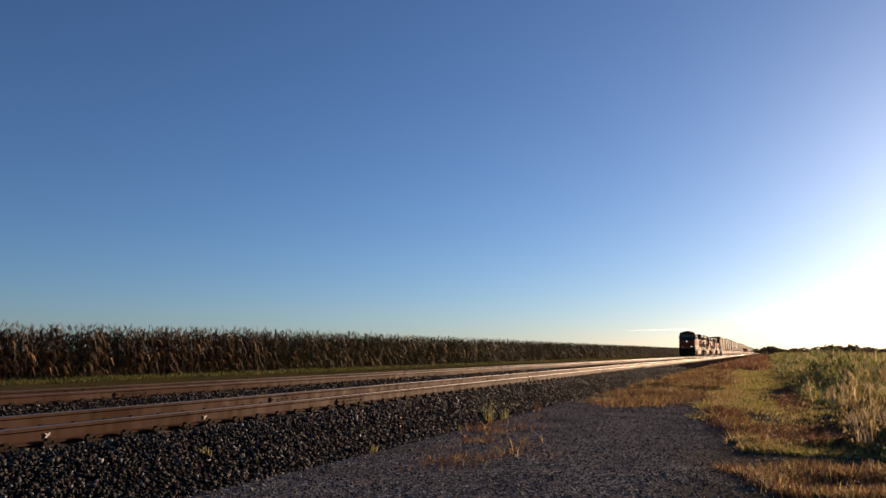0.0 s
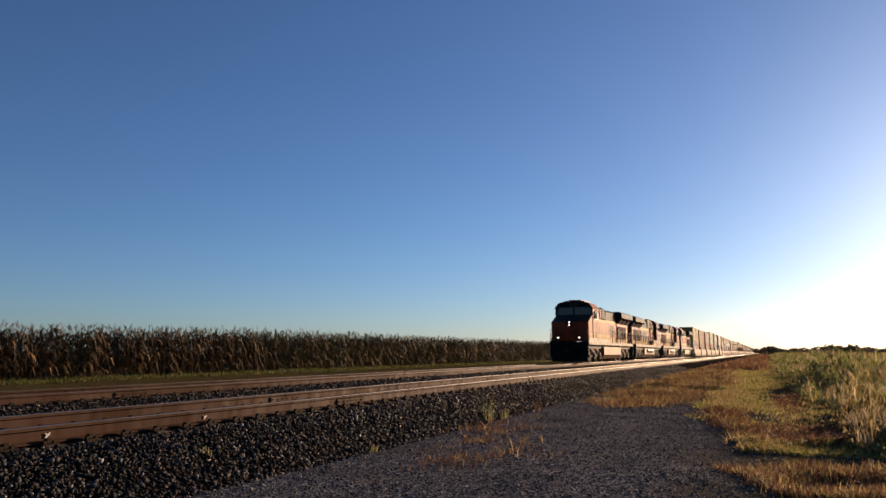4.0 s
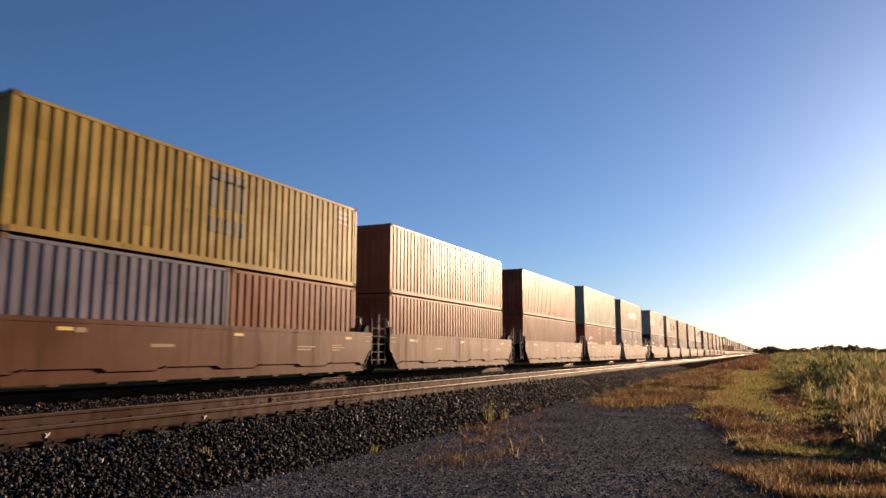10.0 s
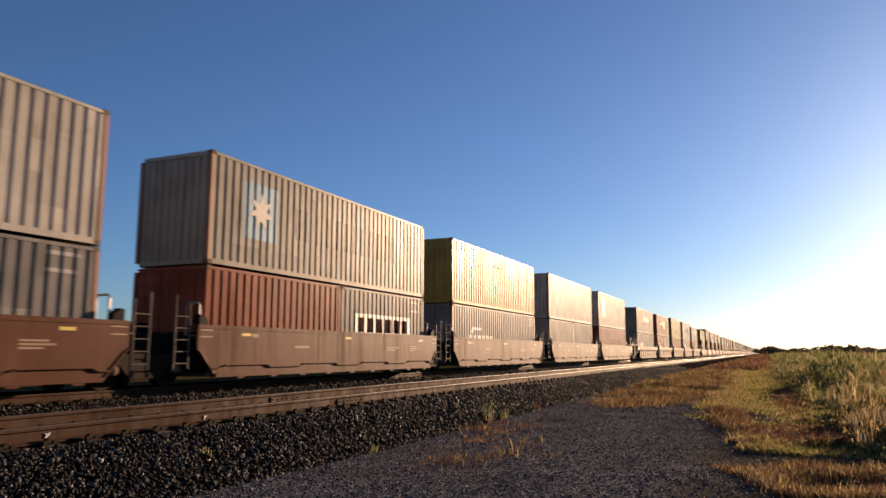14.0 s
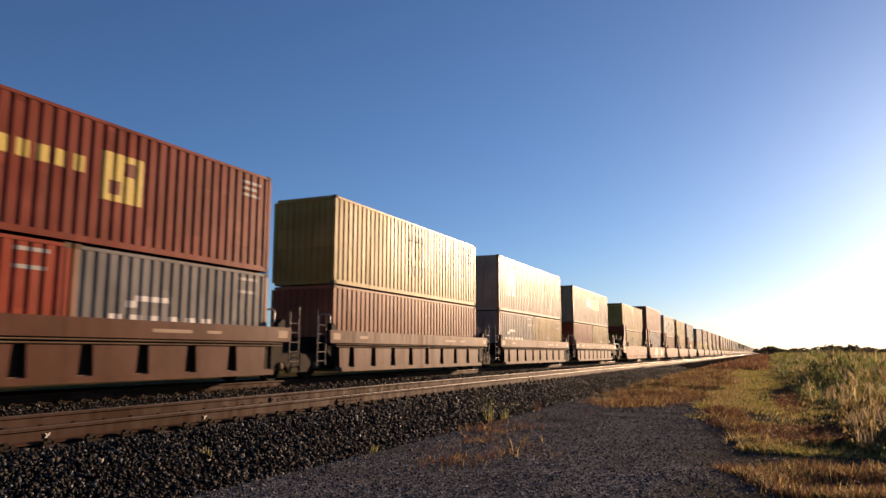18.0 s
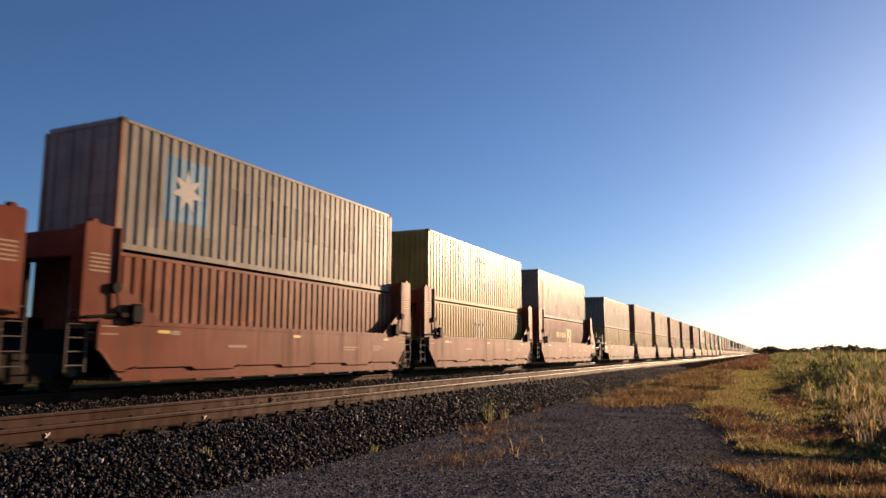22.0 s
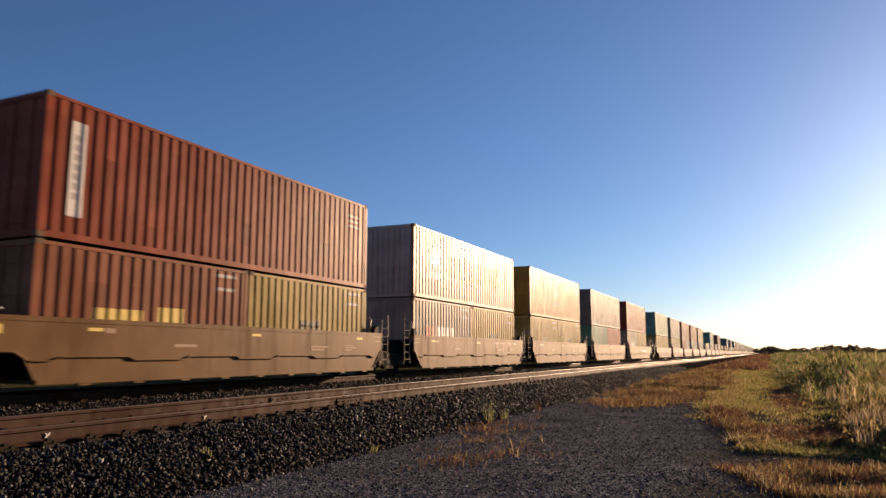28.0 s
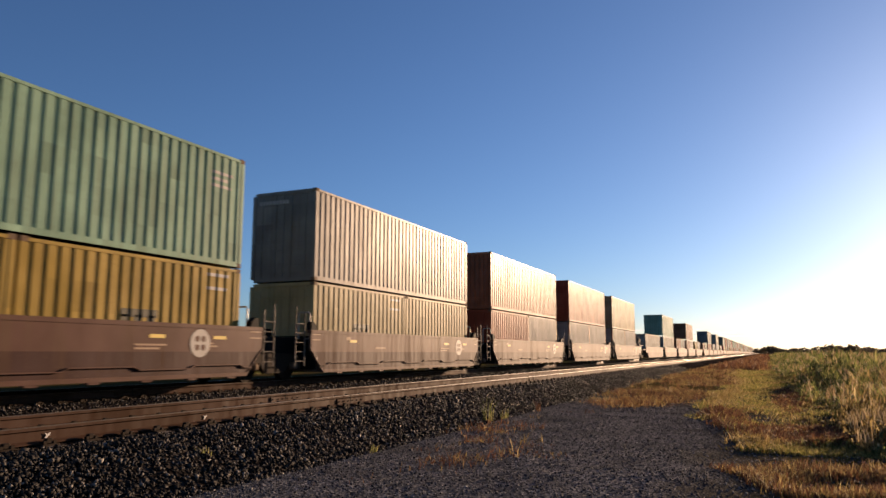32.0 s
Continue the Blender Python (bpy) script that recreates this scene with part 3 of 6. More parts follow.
    # tall weeds: stems, leaves up the stems and pale seed heads
    n = 9500
    y = 10.5 + 260 * r.random(n) ** 1.9
    x = 0.5 + r.random(n) ** 0.9 * (4.2 + 0.24 * y)
    lump, fine = lumps(x, y, 0.22, 6.0), lumps(x, y, 0.9, 9.0)
    keep = (x > tall_edge(y) + 0.25 * lump + 0.3 * fine) & (fine > -0.42) & (y > 11.2)
    x, y, lump, fine = x[keep], y[keep], lump[keep], fine[keep]
    k = len(x)
    h = (0.42 + 0.4 * r.random(k) + 0.5 * np.clip(lump, -0.4, 1) + 0.3 * fine) * np.clip(0.42 + 0.36 * (x - tall_edge(y)), 0.3, 1.15) * np.clip(0.55 + y / 34, 0.75, 1.75)
    h = np.clip(h, 0.2, 1.75)
    base = on_ground(x, y)
    tint = np.interp(y, [10, 18, 35, 60], [0.6, 0.25, -0.3, -0.7]) + lumps(x, y, 0.4, 22.0) + 0.3 * r.normal(0, 1, k)
    for pick, material, label, sd in ((tint < 0.2, weed, "tall green roadside weeds", 4), (tint >= 0.2, gold, "tall golden drying roadside weeds", 9)):
        b, hh, yy = base[pick], h[pick], y[pick]
        m = len(hh)
        blades("tall_weeds", b, 4, hh, 0.06 + 0.0004 * yy, 0.004 + 0.00016 * yy, 0.35, material, label, "weeds", sd)
        c = lifted(np.repeat(b, 4, axis=0), np.repeat(hh, 4) * r.uniform(0.05, 0.75, 4 * m))
        blades("tall_weeds", c, 3, 0.32 * np.repeat(hh, 4), np.repeat(0.07 + 0.0006 * yy, 4), np.repeat(0.014 + 0.00038 * yy, 4), 1.8, material, label + ", leaves", "weeds", sd + 20)
    top = r.random(k) < 0.45
    c = lifted(base[top], h[top] * 0.82)
    blades("seed_heads", c, 7, 0.16 + 0.08 * r.random(top.sum()), np.full(top.sum(), 0.035), 0.005 + 0.00018 * y[top], 0.9, seed, "pale seed heads above the tall weeds", "weeds", 40)
    # green strip before the corn
    strip = strewn("grass_dull", [(0.0, (0.040, 0.048, 0.014)), (0.6, (0.104, 0.120, 0.032)), (1.0, (0.208, 0.192, 0.056))], 0.7, 0.4)
    n = 6000
    y = 12 + 190 * r.random(n) ** 1.4
    x = -30.5 + 1.9 * r.random(n) ** 1.5
    blades("grass", on_ground(x, y), 7, 0.10 + 0.22 * r.random(n), np.full(n, 0.15), 0.012 + 0.00016 * y, 0.9, strip, "dull green grass strip along the corn", "grass", 5)
    # sprigs rooted in the ballast slope
    for px, py, hh, kind in ((-5.35, 14.4, 0.58, weed), (-5.2, 14.9, 0.3, weed), (-5.0, 8.9, 0.12, weed), (-6.0, 6.7, 0.12, weed), (-5.1, 12.3, 0.16, straw), (-4.9, 16.4, 0.3, straw)):
        c = np.array([(px, py, max(ground_height(px, py), bed_height(px)) - 0.02)])
        blades("weed_sprig", c, 22, np.array([hh]), np.array([0.04]), np.array([0.006]), 0.8, kind, "green weed sprig in the ballast", "weed", int(py * 10))


def corn_plant(r):
    """One ripe stalk: stem, arching leaves, an ear and a tassel, as arrays."""
    v, f = [], []
    H = r.uniform(2.25, 2.6)
    lean = r.normal(0, 0.05, 2)

    def strip(pts, widths, side):
        k = len(v)
        for p, w in zip(pts, widths):
            v.extend([p - side * w, p + side * w])
        for i in range(len(pts) - 1):
            f.extend([(k + 2 * i, k + 2 * i + 1, k + 2 * i + 3), (k + 2 * i, k + 2 * i + 3, k + 2 * i + 2)])
    top = np.array([lean[0], lean[1], H])
    for a in (0, 1.05, 2.1):
        strip([np.zeros(3), top * 0.5, top], [0.016, 0.013, 0.006], np.array([math.cos(a), math.sin(a), 0]))
    a0 = r.uniform(0, 6.28)
    for i in range(11):
        z = 0.25 + i * 0.195 + r.uniform(-0.05, 0.05)
        a = a0 + i * 3.14 + r.normal(0, 0.5)
        d, s = np.array([math.cos(a), math.sin(a), 0]), np.array([-math.sin(a), math.cos(a), 0])
        ln, up = r.uniform(0.45, 0.8), r.uniform(0.1, 0.45)
        b = top * (z / H)
        droop = r.uniform(0.25, 0.9)
        strip([b, b + d * ln * 0.35 + np.array([0, 0, up * 0.8]), b + d * ln * 0.75 + np.array([0, 0, up * 0.7 - droop * 0.15]), b + d * ln + np.array([0, 0, up * 0.2 - droop * 0.6])],
              [0.03, 0.04, 0.03, 0.004], s)
    for i in range(5):
        a = r.uniform(0, 6.28)
        d = np.array([math.cos(a) * 0.10 + 0.12, math.sin(a) * 0.10 - 0.06, r.uniform(0.18, 0.34)])
        strip([top, top + d * 0.6, top + d], [0.007, 0.009, 0.003], np.array([-math.sin(a), math.cos(a), 0]))
    return np.array(v), np.array(f)


def build_corn():
    r = np.random.default_rng(21)
    kinds = [corn_plant(r) for _ in range(8)]
    leaf = strewn("corn_leaf", [(0.0, (0.030, 0.020, 0.009)), (0.45, (0.064, 0.036, 0.014)), (0.84, (0.14, 0.076, 0.028)), (1.0, (0.42, 0.27, 0.12))], 0.7, 0.15)
    greener = strewn("corn_leaf_green", [(0.0, (0.028, 0.030, 0.010)), (0.45, (0.068, 0.066, 0.02)), (0.8, (0.145, 0.105, 0.036)), (1.0, (0.42, 0.30, 0.14))], 0.7, 0.15)
    pale = strewn("corn_stalk", [(0.0, (0.10, 0.07, 0.03)), (0.6, (0.24, 0.17, 0.08)), (1.0, (0.42, 0.32, 0.17))], 0.6)
    spots = []
    for row in range(6):
        x = -30.6 - 0.76 * row
        y = 14.0
        while y < 560:
            spots.append((x + r.normal(0, 0.06), y + r.normal(0, 0.05), r.integers(8), r.uniform(0, 6.28), r.uniform(0.92, 1.12)))
            y += (0.175 if row < 2 else 0.34) * (1 + (max(0, y - 60) / 90) ** 1.15)
    bins = {"ripe": ([], []), "green": ([], []), "stalk": ([], [])}
    count = {"ripe": 0, "green": 0, "stalk": 0}
    for x, y, kind, turn, s in spots:
        v, f = kinds[int(kind)]
        c, n = math.cos(turn) * s, math.sin(turn) * s
        wide = 1 + max(0, y - 60) / 130
        s *= min(0.985, 0.85 + 0.135 * max(0, y - 15) / 24)
        kind = "green" if r.random() < min(0.8, max(0.05, (y - 34) / 14)) else "ripe"
        place = (np.stack([(v[:, 0] * c - v[:, 1] * n) * wide + x, (v[:, 0] * n + v[:, 1] * c) * wide + y, v[:, 2] * s * (1 + 0.00035 * min(y, 300))], 1))
        for key, pick, verts in (("stalk", f[:12], place[:18]), (kind, f[12:] - 18, place[18:])):
            bins[key][0].append(verts)
            bins[key][1].append(pick + count[key])
            count[key] += len(verts)
    for key, material, label in (("ripe", leaf, "ripening brown corn leaves in dense rows with dry tassels"), ("green", greener, "half-green corn leaves further along the rows"), ("stalk", pale, "pale upright stalks of the corn rows")):
        loose("corn_field", np.concatenate(bins[key][0]), np.concatenate(bins[key][1]), material, label, "corn")


def tree(h, w, seed, leaf, bark):
    r = random.Random(seed)
    ob = thing("tree", "distant leafy tree on the field's far edge", "tree", "far treeline")
    trunk = Shape().cyl((0, 0, -0.1), "z", 0.035 * h, h * 0.55, 7, 0.015 * h)
    for i in range(5):
        a = r.uniform(0, 6.28)
        trunk.rod((0, 0, h * (0.25 + 0.06 * i)), (math.cos(a) * w * 0.35, math.sin(a) * w * 0.35, h * (0.5 + 0.08 * i)), 0.012 * h, 5)
    part("trunk", trunk, bark, ob)
    rr = np.random.default_rng(seed)
    n = 420
    lump = rr.normal(0, 1, (12, 3)) * np.array([w * 0.36, w * 0.36, h * 0.2]) + np.array([0, 0, h * 0.45])
    c = lump[rr.integers(0, 12, n)] + rr.normal(0, 1, (n, 3)) * np.array([w * 0.13, w * 0.13, h * 0.075])
    c[:, 2] = np.clip(c[:, 2], h * 0.05, h * 1.0)
    d1, d2 = rr.normal(0, 1, (n, 3)) * 0.06 * h, rr.normal(0, 1, (n, 3)) * 0.06 * h
    v = np.stack([c - d1, c + d2, c + d1, c - d2], 1).reshape(-1, 3)
    s = Shape()
    s.v, s.f = [tuple(p) for p in v], [(4 * i, 4 * i + 1, 4 * i + 2, 4 * i + 3) for i in range(n)]
    me = bpy.data.meshes.new("crown")
    me.from_pydata(s.v, [], s.f)
    me.materials.append(leaf)
    part("crown", me, None, ob)
    return ob


def build_distance():
    leaf = strewn("tree_leaf", [(0.0, (0.08, 0.072, 0.052)), (0.6, (0.12, 0.105, 0.072)), (1.0, (0.16, 0.135, 0.095))], 0.8, 0.45)
    bark = plain("bark", (0.10, 0.075, 0.055), 0.9)
    r = random.Random(8)
    kinds = [tree(9, 9, 1, leaf, bark), tree(7, 10, 2, leaf, bark), tree(11, 12, 3, leaf, bark)]
    places = [(-2 + 3.4 * i + r.uniform(-2, 2), 760 + i + r.uniform(-40, 60)) for i in range(62)]
    places += [(52, 560), (58, 575), (-3, 900), (-10, 930), (-28, 980), (-40, 990), (10, 860), (22, 840), (-150, 650), (-143, 655), (-157, 660), (-95, 720)]
    for i, (x, y) in enumerate(places):
        k = kinds[i % 3]
        m = pose(x, y, 0, 0, 0, r.uniform(0, 360))
        s = r.uniform(0.42, 0.80) * (1.3 if (x, y) == (52, 560) else 1)
        if i < 3:
            k.matrix_basis = m @ Matrix.Diagonal((1.9 * s, 1.9 * s, s, 1))
        else:
            copy_thing(k, m).scale = (1.9 * s, 1.9 * s, s)
    # a low bank of small clouds on the horizon
    glow, n, l, b = nodes_of("glowing_cloud")
    b.inputs["Base Color"].default_value = (0.85, 0.85, 0.85, 1)
    # the clouds' own emission replaces sunlight scattered through them
    b.inputs["Emission Color"].default_value, b.inputs["Emission Strength"].default_value = (1.0, 0.90, 0.82, 1), 0.5
    veil, mixed = n.new("ShaderNodeBsdfTransparent"), n.new("ShaderNodeMixShader")
    mixed.inputs[0].default_value = 0.22
    l.new(veil.outputs[0], mixed.inputs[1])
    l.new(b.outputs[0], mixed.inputs[2])
    l.new(mixed.outputs[0], n["Material Output"].inputs[0])
    rc = random.Random(77)
    for j in range(16):
        cx, cz, w, t = rc.uniform(-640, 420), rc.uniform(40, 125), rc.uniform(40, 130), rc.uniform(2.5, 6.0)
        puff = Shape()
        for k in range(4):
            q, o = rc.uniform(0.3, 0.8), rc.uniform(-0.7, 0.7)
            puff.lathe([(t * q * math.sin(math.pi * i / 10), w * (o - q * math.cos(math.pi * i / 10))) for i in range(11)], (cx, 4000 + 12 * k, cz + rc.uniform(-2, 2)), "x", 10)
        tagged(new("backdrop_cloud", puff.mesh("backdrop_cloud", glow, True)), "thin pale cloud streak low over the horizon", "cloud", kind="structure")
    crop = strewn("soy_leaf", [(0.0, (0.05, 0.085, 0.02)), (0.6, (0.09, 0.13, 0.03)), (1.0, (0.16, 0.16, 0.05))], 0.6, 0.3)
    rr = np.random.default_rng(31)
    n = 6000
    y = 40 + 420 * rr.random(n) ** 1.4
    x = 11 + 0.03 * y + rr.random(n) * (12 + 0.32 * y)
    c = np.stack([x, y, np.full(n, -0.1)], 1)
    blades("bean_field", c, 6, 0.75 + 0.25 * rr.random(n), 0.3 + 0.002 * y, 0.05 + 0.0006 * y, 0.6, crop, "green bean field beyond the weeds", "crop", 6)


build_ground()
build_ballast()
build_tracks()


# ---------------------------------------------------------------- running gear
def wheel_mesh(r, name="wheel"):
    prof = [(0.09, -0.02), (0.14, -0.02), (0.15, 0.015), (r * 0.78, 0.035), (r * 0.84, 0.0), (r, 0.0), (r + 0.0, 0.10), (r + 0.028, 0.11), (r + 0.028, 0.135), (r * 0.84, 0.135), (0.1, 0.11)]
    return Shape().lathe([(a, -h) for a, h in prof], (0, 0, 0), "x", 18).mesh(name, TRUCK, True)


WHEEL_SMALL, WHEEL_BIG = wheel_mesh(0.42), wheel_mesh(0.53)
CAP = Shape().lathe([(0.0, 0.06), (0.06, 0.06), (0.10, 0.04), (0.115, 0.0), (0.115, -0.12)], (0, 0, 0), "x", 14).mesh("bearing_cap", UNDER, True)
AXLE = Shape().cyl((-0.72, 0, 0), "x", 0.085, 1.44, 12).mesh("axle", TRUCK, True)


def wheelset(parent, y, r, mesh):
    ax = part("wheelset", AXLE, None, parent, at=(0, y, r))
    for sx in (1, -1):
        w = part("wheel", mesh, None, ax, at=(0.79 * sx, 0, 0))
        w.rotation_euler = (0, 0, 0 if sx > 0 else math.pi)
    return ax


def side_frame(n_axles, pitch, r):
    """Outline of a cast truck side in its own plane, arched over the bearings."""
    s, h = Shape(), r
    half = pitch * (n_axles - 1) / 2
    low = [(-half - 0.34, h - 0.12), (-half - 0.34, h + 0.16), (-half - 0.2, h + 0.30), (-half + 0.5, h + 0.36), (half - 0.5, h + 0.36), (half + 0.2, h + 0.30), (half + 0.34, h + 0.16), (half + 0.34, h - 0.12),
           (half + 0.16, h - 0.12), (half + 0.14, h + 0.10), (half - 0.16, h + 0.10), (half - 0.45, h - 0.20), (-half + 0.45, h - 0.20), (-half + 0.16, h + 0.10), (-half - 0.14, h + 0.10), (-half - 0.16, h - 0.12)]
    s.prism(low, "x", -0.07, 0.07, 0.015)
    return s


FRAME2 = side_frame(2, 1.78, 0.42).mesh("truck_side", TRUCK)
SPRING = Shape()
for k in range(3):
    SPRING.lathe([(0.055, 0.02 + 0.035 * j + (0.0 if j % 2 else 0.004)) if j % 2 else (0.068, 0.02 + 0.035 * j) for j in range(9)], (0.0, -0.16 + 0.16 * k, 0.24), "z", 8)
SPRING = SPRING.mesh("spring_group", UNDER)
BOLSTER = Shape().box(-1.0, 1.0, -0.22, 0.22, 0.42, 0.72, 0.04).mesh("bolster", BLACK)


def freight_truck(parent, y, full=True):
    t = part("truck", BOLSTER, None, parent, at=(0, y, 0))
    for sx in (1, -1):
        part("truck_side", FRAME2, None, t, at=(1.02 * sx, 0, 0))
        if not full:
            continue
        part("spring_group", SPRING, None, t, at=(1.02 * sx, 0, 0))
        for dy in (-0.89, 0.89):
            part("bearing_cap", CAP, None, t, at=(1.1 * sx, dy, 0.42))
    for dy in (-0.89, 0.89):
        if full:
            part("axle", AXLE, None, t, at=(0, dy, 0.42))
        for sx in (1, -1) if full else (1,):
            w = part("wheel", WHEEL_SMALL, None, t, at=(0.79 * sx, dy, 0.42))
            w.rotation_euler = (0, 0, 0 if sx > 0 else math.pi)
    return t


# ---------------------------------------------------------------- containers
def corrugated(y0, y1, z0, z1, x, sign=1, proud=0.0, depth=0.036, pitch=0.297):
    """A sheet of trapezoid ribs; its outer flats lie at x. Flats and flanks keep to one rhythm, counted from y = 0."""
    s = Shape()
    ys = []
    k = math.floor(y0 / pitch) - 1
    while k * pitch < y1:
        b = k * pitch
        ys += [(b, 0), (b + 0.185, 0), (b + 0.215, -depth), (b + 0.262, -depth)]
        k += 1
    pts = [(y, d) for y, d in ys if y0 < y < y1]

    def depth_at(y):
        return float(np.interp(y, [q[0] for q in ys], [q[1] for q in ys]))
    pts = [(y0, depth_at(y0))] + pts + [(y1, depth_at(y1))]
    v = []
    for y, d in pts:
        v += [(x + sign * (d + proud), y, z0), (x + sign * (d + proud), y, z1)]
    n = len(pts)
    f = [(2 * i, 2 * i + 2, 2 * i + 3, 2 * i + 1) if sign > 0 else (2 * i, 2 * i + 1, 2 * i + 3, 2 * i + 2) for i in range(n - 1)]
    s.v, s.f = v, f
    return s


def sheet_mesh(s, name, material):
    me = bpy.data.meshes.new(name)
    me.from_pydata(s.v, [], s.f)
    me.materials.append(material)
    return me


def end_sheet(w, height, y, inward):
    """The ribbed end of a container, one folded sheet with its thickness."""
    pitch = (2 * w - 0.22) / 9
    out = []
    for i in range(9):
        u = -w + 0.11 + i * pitch
        out += [(u, y + 0.04 * inward), (u + 0.04, y), (u + pitch - 0.09, y), (u + pitch - 0.05, y + 0.04 * inward)]
    out.append((w - 0.11, y + 0.04 * inward))
    k = len(out)
    v = [(x, b, z) for z in (0.13, height - 0.1) for x, b in out + [(x, b + 0.012 * inward) for x, b in out[::-1]]]
    m = 2 * k
    f = [(i, (i + 1) % m, m + (i + 1) % m, m + i) for i in range(m)]
    f += [(i, m - 1 - i, m - 2 - i, i + 1) for i in range(k - 1)] + [(m + i, m + i + 1, 2 * m - 2 - i, 2 * m - 1 - i) for i in range(k - 1)]
    return Shape().add(v, f)


BOXES = {}
CASTING = Shape().box(-0.081, 0.081, -0.089, 0.089, 0, 0.118, 0.012).mesh("corner_casting", UNDER)


def make_container(length, height, colour, full, door):
    mat = BOX_PAINT[colour]
    size = "long" if length > 10 else "short"
    ob = thing("shipping_container", {"yellow": "mustard yellow", "ochre": "ochre yellow", "tan": "pale tan", "brown": "red-brown", "rust": "faded rust-red", "maroon": "dark maroon",
               "green": "sea green", "teal": "dark teal", "grey": "light grey", "white": "off-white", "olive": "olive grey", "slate": "slate grey", "blue": "dull blue", "navy": "navy blue",
               "red": "bright red", "charcoal": "charcoal"}[colour] + f" corrugated steel shipping container, {size}, on the train", "container", "containers on the train")
    w, t = 1.219, 0.12
    post = POST_RUST if colour in ("olive", "grey", "white", "slate", "ochre") else mat
    for sg in (1, -1):
        side = corrugated(0.1, length - 0.1, 0.13, height - 0.09, sg * (w - 0.012), sg)
        if sg < 0 and full:
            side.box(-w, 0.06 - w, 0.16, length - 0.16, height - 0.10, height - 0.03).box(-w, 0.05 - w, 0.16, length - 0.16, 0.02, 0.15)
        part("side_panel", sheet_mesh(side, "side_panel", mat), None, ob)
    part("roof", Shape().box(-w + 0.05, w - 0.05, 0.05, length - 0.05, height - 0.05, height - 0.02), mat, ob)
    if full:
        part("floor", Shape().box(-w + 0.05, w - 0.05, 0.05, length - 0.05, 0.10, 0.16), UNDER, ob)
    if full:
        part("end_wall", end_sheet(w, height, length - 0.03, -1), mat, ob)
    if full and door:
        for sg in (1, -1):
            edge = [(0.075, 0.14), (0.03, 0.14)]
            for i in range(4):
                z = 0.3 + i * (height - 0.75) / 3
                edge += [(0.03, z - 0.03), (0.021, z - 0.01), (0.021, z + 0.2), (0.03, z + 0.22)]
            edge += [(0.03, height - 0.13), (0.075, height - 0.13)]
            d = Shape().prism(edge, "x", min(0.008 * sg, sg * (w - 0.11)), max(0.008 * sg, sg * (w - 0.11)))
            leaf = part("door", d, mat, ob)
            for u in (0.30, 0.83):
                part("locking_bar", Shape().cyl((sg * u, 0.012, 0.1), "z", 0.018, height - 0.19, 8).box(sg * u - 0.05, sg * u + 0.05, -0.005, 0.03, 1.0, 1.06).box(sg * u - 0.04, sg * u + 0.04, -0.002, 0.03, height - 0.5, height - 0.45), mat, leaf)
    else:
        part("end_wall", end_sheet(w, height, 0.03, 1), mat, ob)
    if full:
        for sg in (1, -1):
            for y in (0.0, length - 0.11):
                part("corner_post", Shape().box(min(sg * (w - 0.13), sg * w), max(sg * (w - 0.13), sg * w), y, y + 0.11, 0.1, height - 0.1, 0.012), post, ob)
                for z in (0.0, height - 0.118) if sg > 0 else ():
                    part("corner_casting", CASTING, None, ob, at=(sg * (w - 0.079), y + (0.087 if y == 0 else 0.021), z))
            if sg < 0:
                continue
            part("top_rail", Shape().box(min(sg * (w - 0.06), sg * w), max(sg * (w - 0.06), sg * w), 0.16, length - 0.16, height - 0.10, height - 0.03, 0.008), mat, ob)
            part("bottom_rail", Shape().box(min(sg * (w - 0.05), sg * w), max(sg * (w - 0.05), sg * w), 0.16, length - 0.16, 0.02, 0.15, 0.008), mat, ob)
        for y in (0.0, length - 0.09):
            part("end_header", Shape().box(-w + 0.16, w - 0.16, y, y + 0.09, height - 0.13, height - 0.01, 0.01), mat, ob)
            part("end_sill", Shape().box(-w + 0.16, w - 0.16, y, y + 0.09, 0.01, 0.14, 0.01), mat, ob)
    else:
        s = Shape()
        for sg in (1, -1):
            x0, x1 = min(sg * (w - 0.09), sg * w), max(sg * (w - 0.09), sg * w)
            for y in (0.0, length - 0.11):
                s.box(x0, x1, y, y + 0.11, 0, height)
            s.box(x0, x1, 0.11, length - 0.11, height - 0.10, height - 0.02).box(x0, x1, 0.11, length - 0.11, 0.02, 0.14)
        part("frame", s, mat, ob)
    return ob


def container(length, height, colour, full=True, door=False):
    key = (length, height, colour, full, door)
    if key not in BOXES:
        BOXES[key] = make_container(*key)
        return BOXES[key]
    ob = copy_thing(BOXES[key], Matrix())
    for o in list(ob.children):
        if o.name.split(".")[0] in ("lettering", "logo_star"):
            bpy.data.objects.remove(o)
    return ob


PENDING = {}


def style_raise(colour):
    return colour in ("bronze", "dark", "silver")


def mark(box, y0, y1, z0, z1, colour, name="painted_mark"):
    """A painted rectangle that follows the ribs of the side."""
    c = corrugated(y0, y1, z0, z1, 1.207, 1, 0.004 + 0.003 * (colour.endswith("_raised") or style_raise(colour)))
    colour = colour.replace("_raised", "")
    PENDING.setdefault(colour, Shape()).add(c.v, c.f)


def letters(box, y, z, h, count, colour, w=None, gap=0.22, bold=0.26):
    """A word as plain blocks of its letters' size."""
    w = w or h * 0.78
    for i in range(count):
        a = y + i * (w + gap * h)
        if h < 0.6:
            mark(box, a + 0.08 * w, a + 0.86 * w, z, z + h, colour)
            continue
        t, lo, hi = 0.24 * w, a + 0.06 * w, a + 0.9 * w
        mark(box, lo, lo + t, z, z + h, colour)
        mark(box, hi - t, hi, z, z + h, colour)


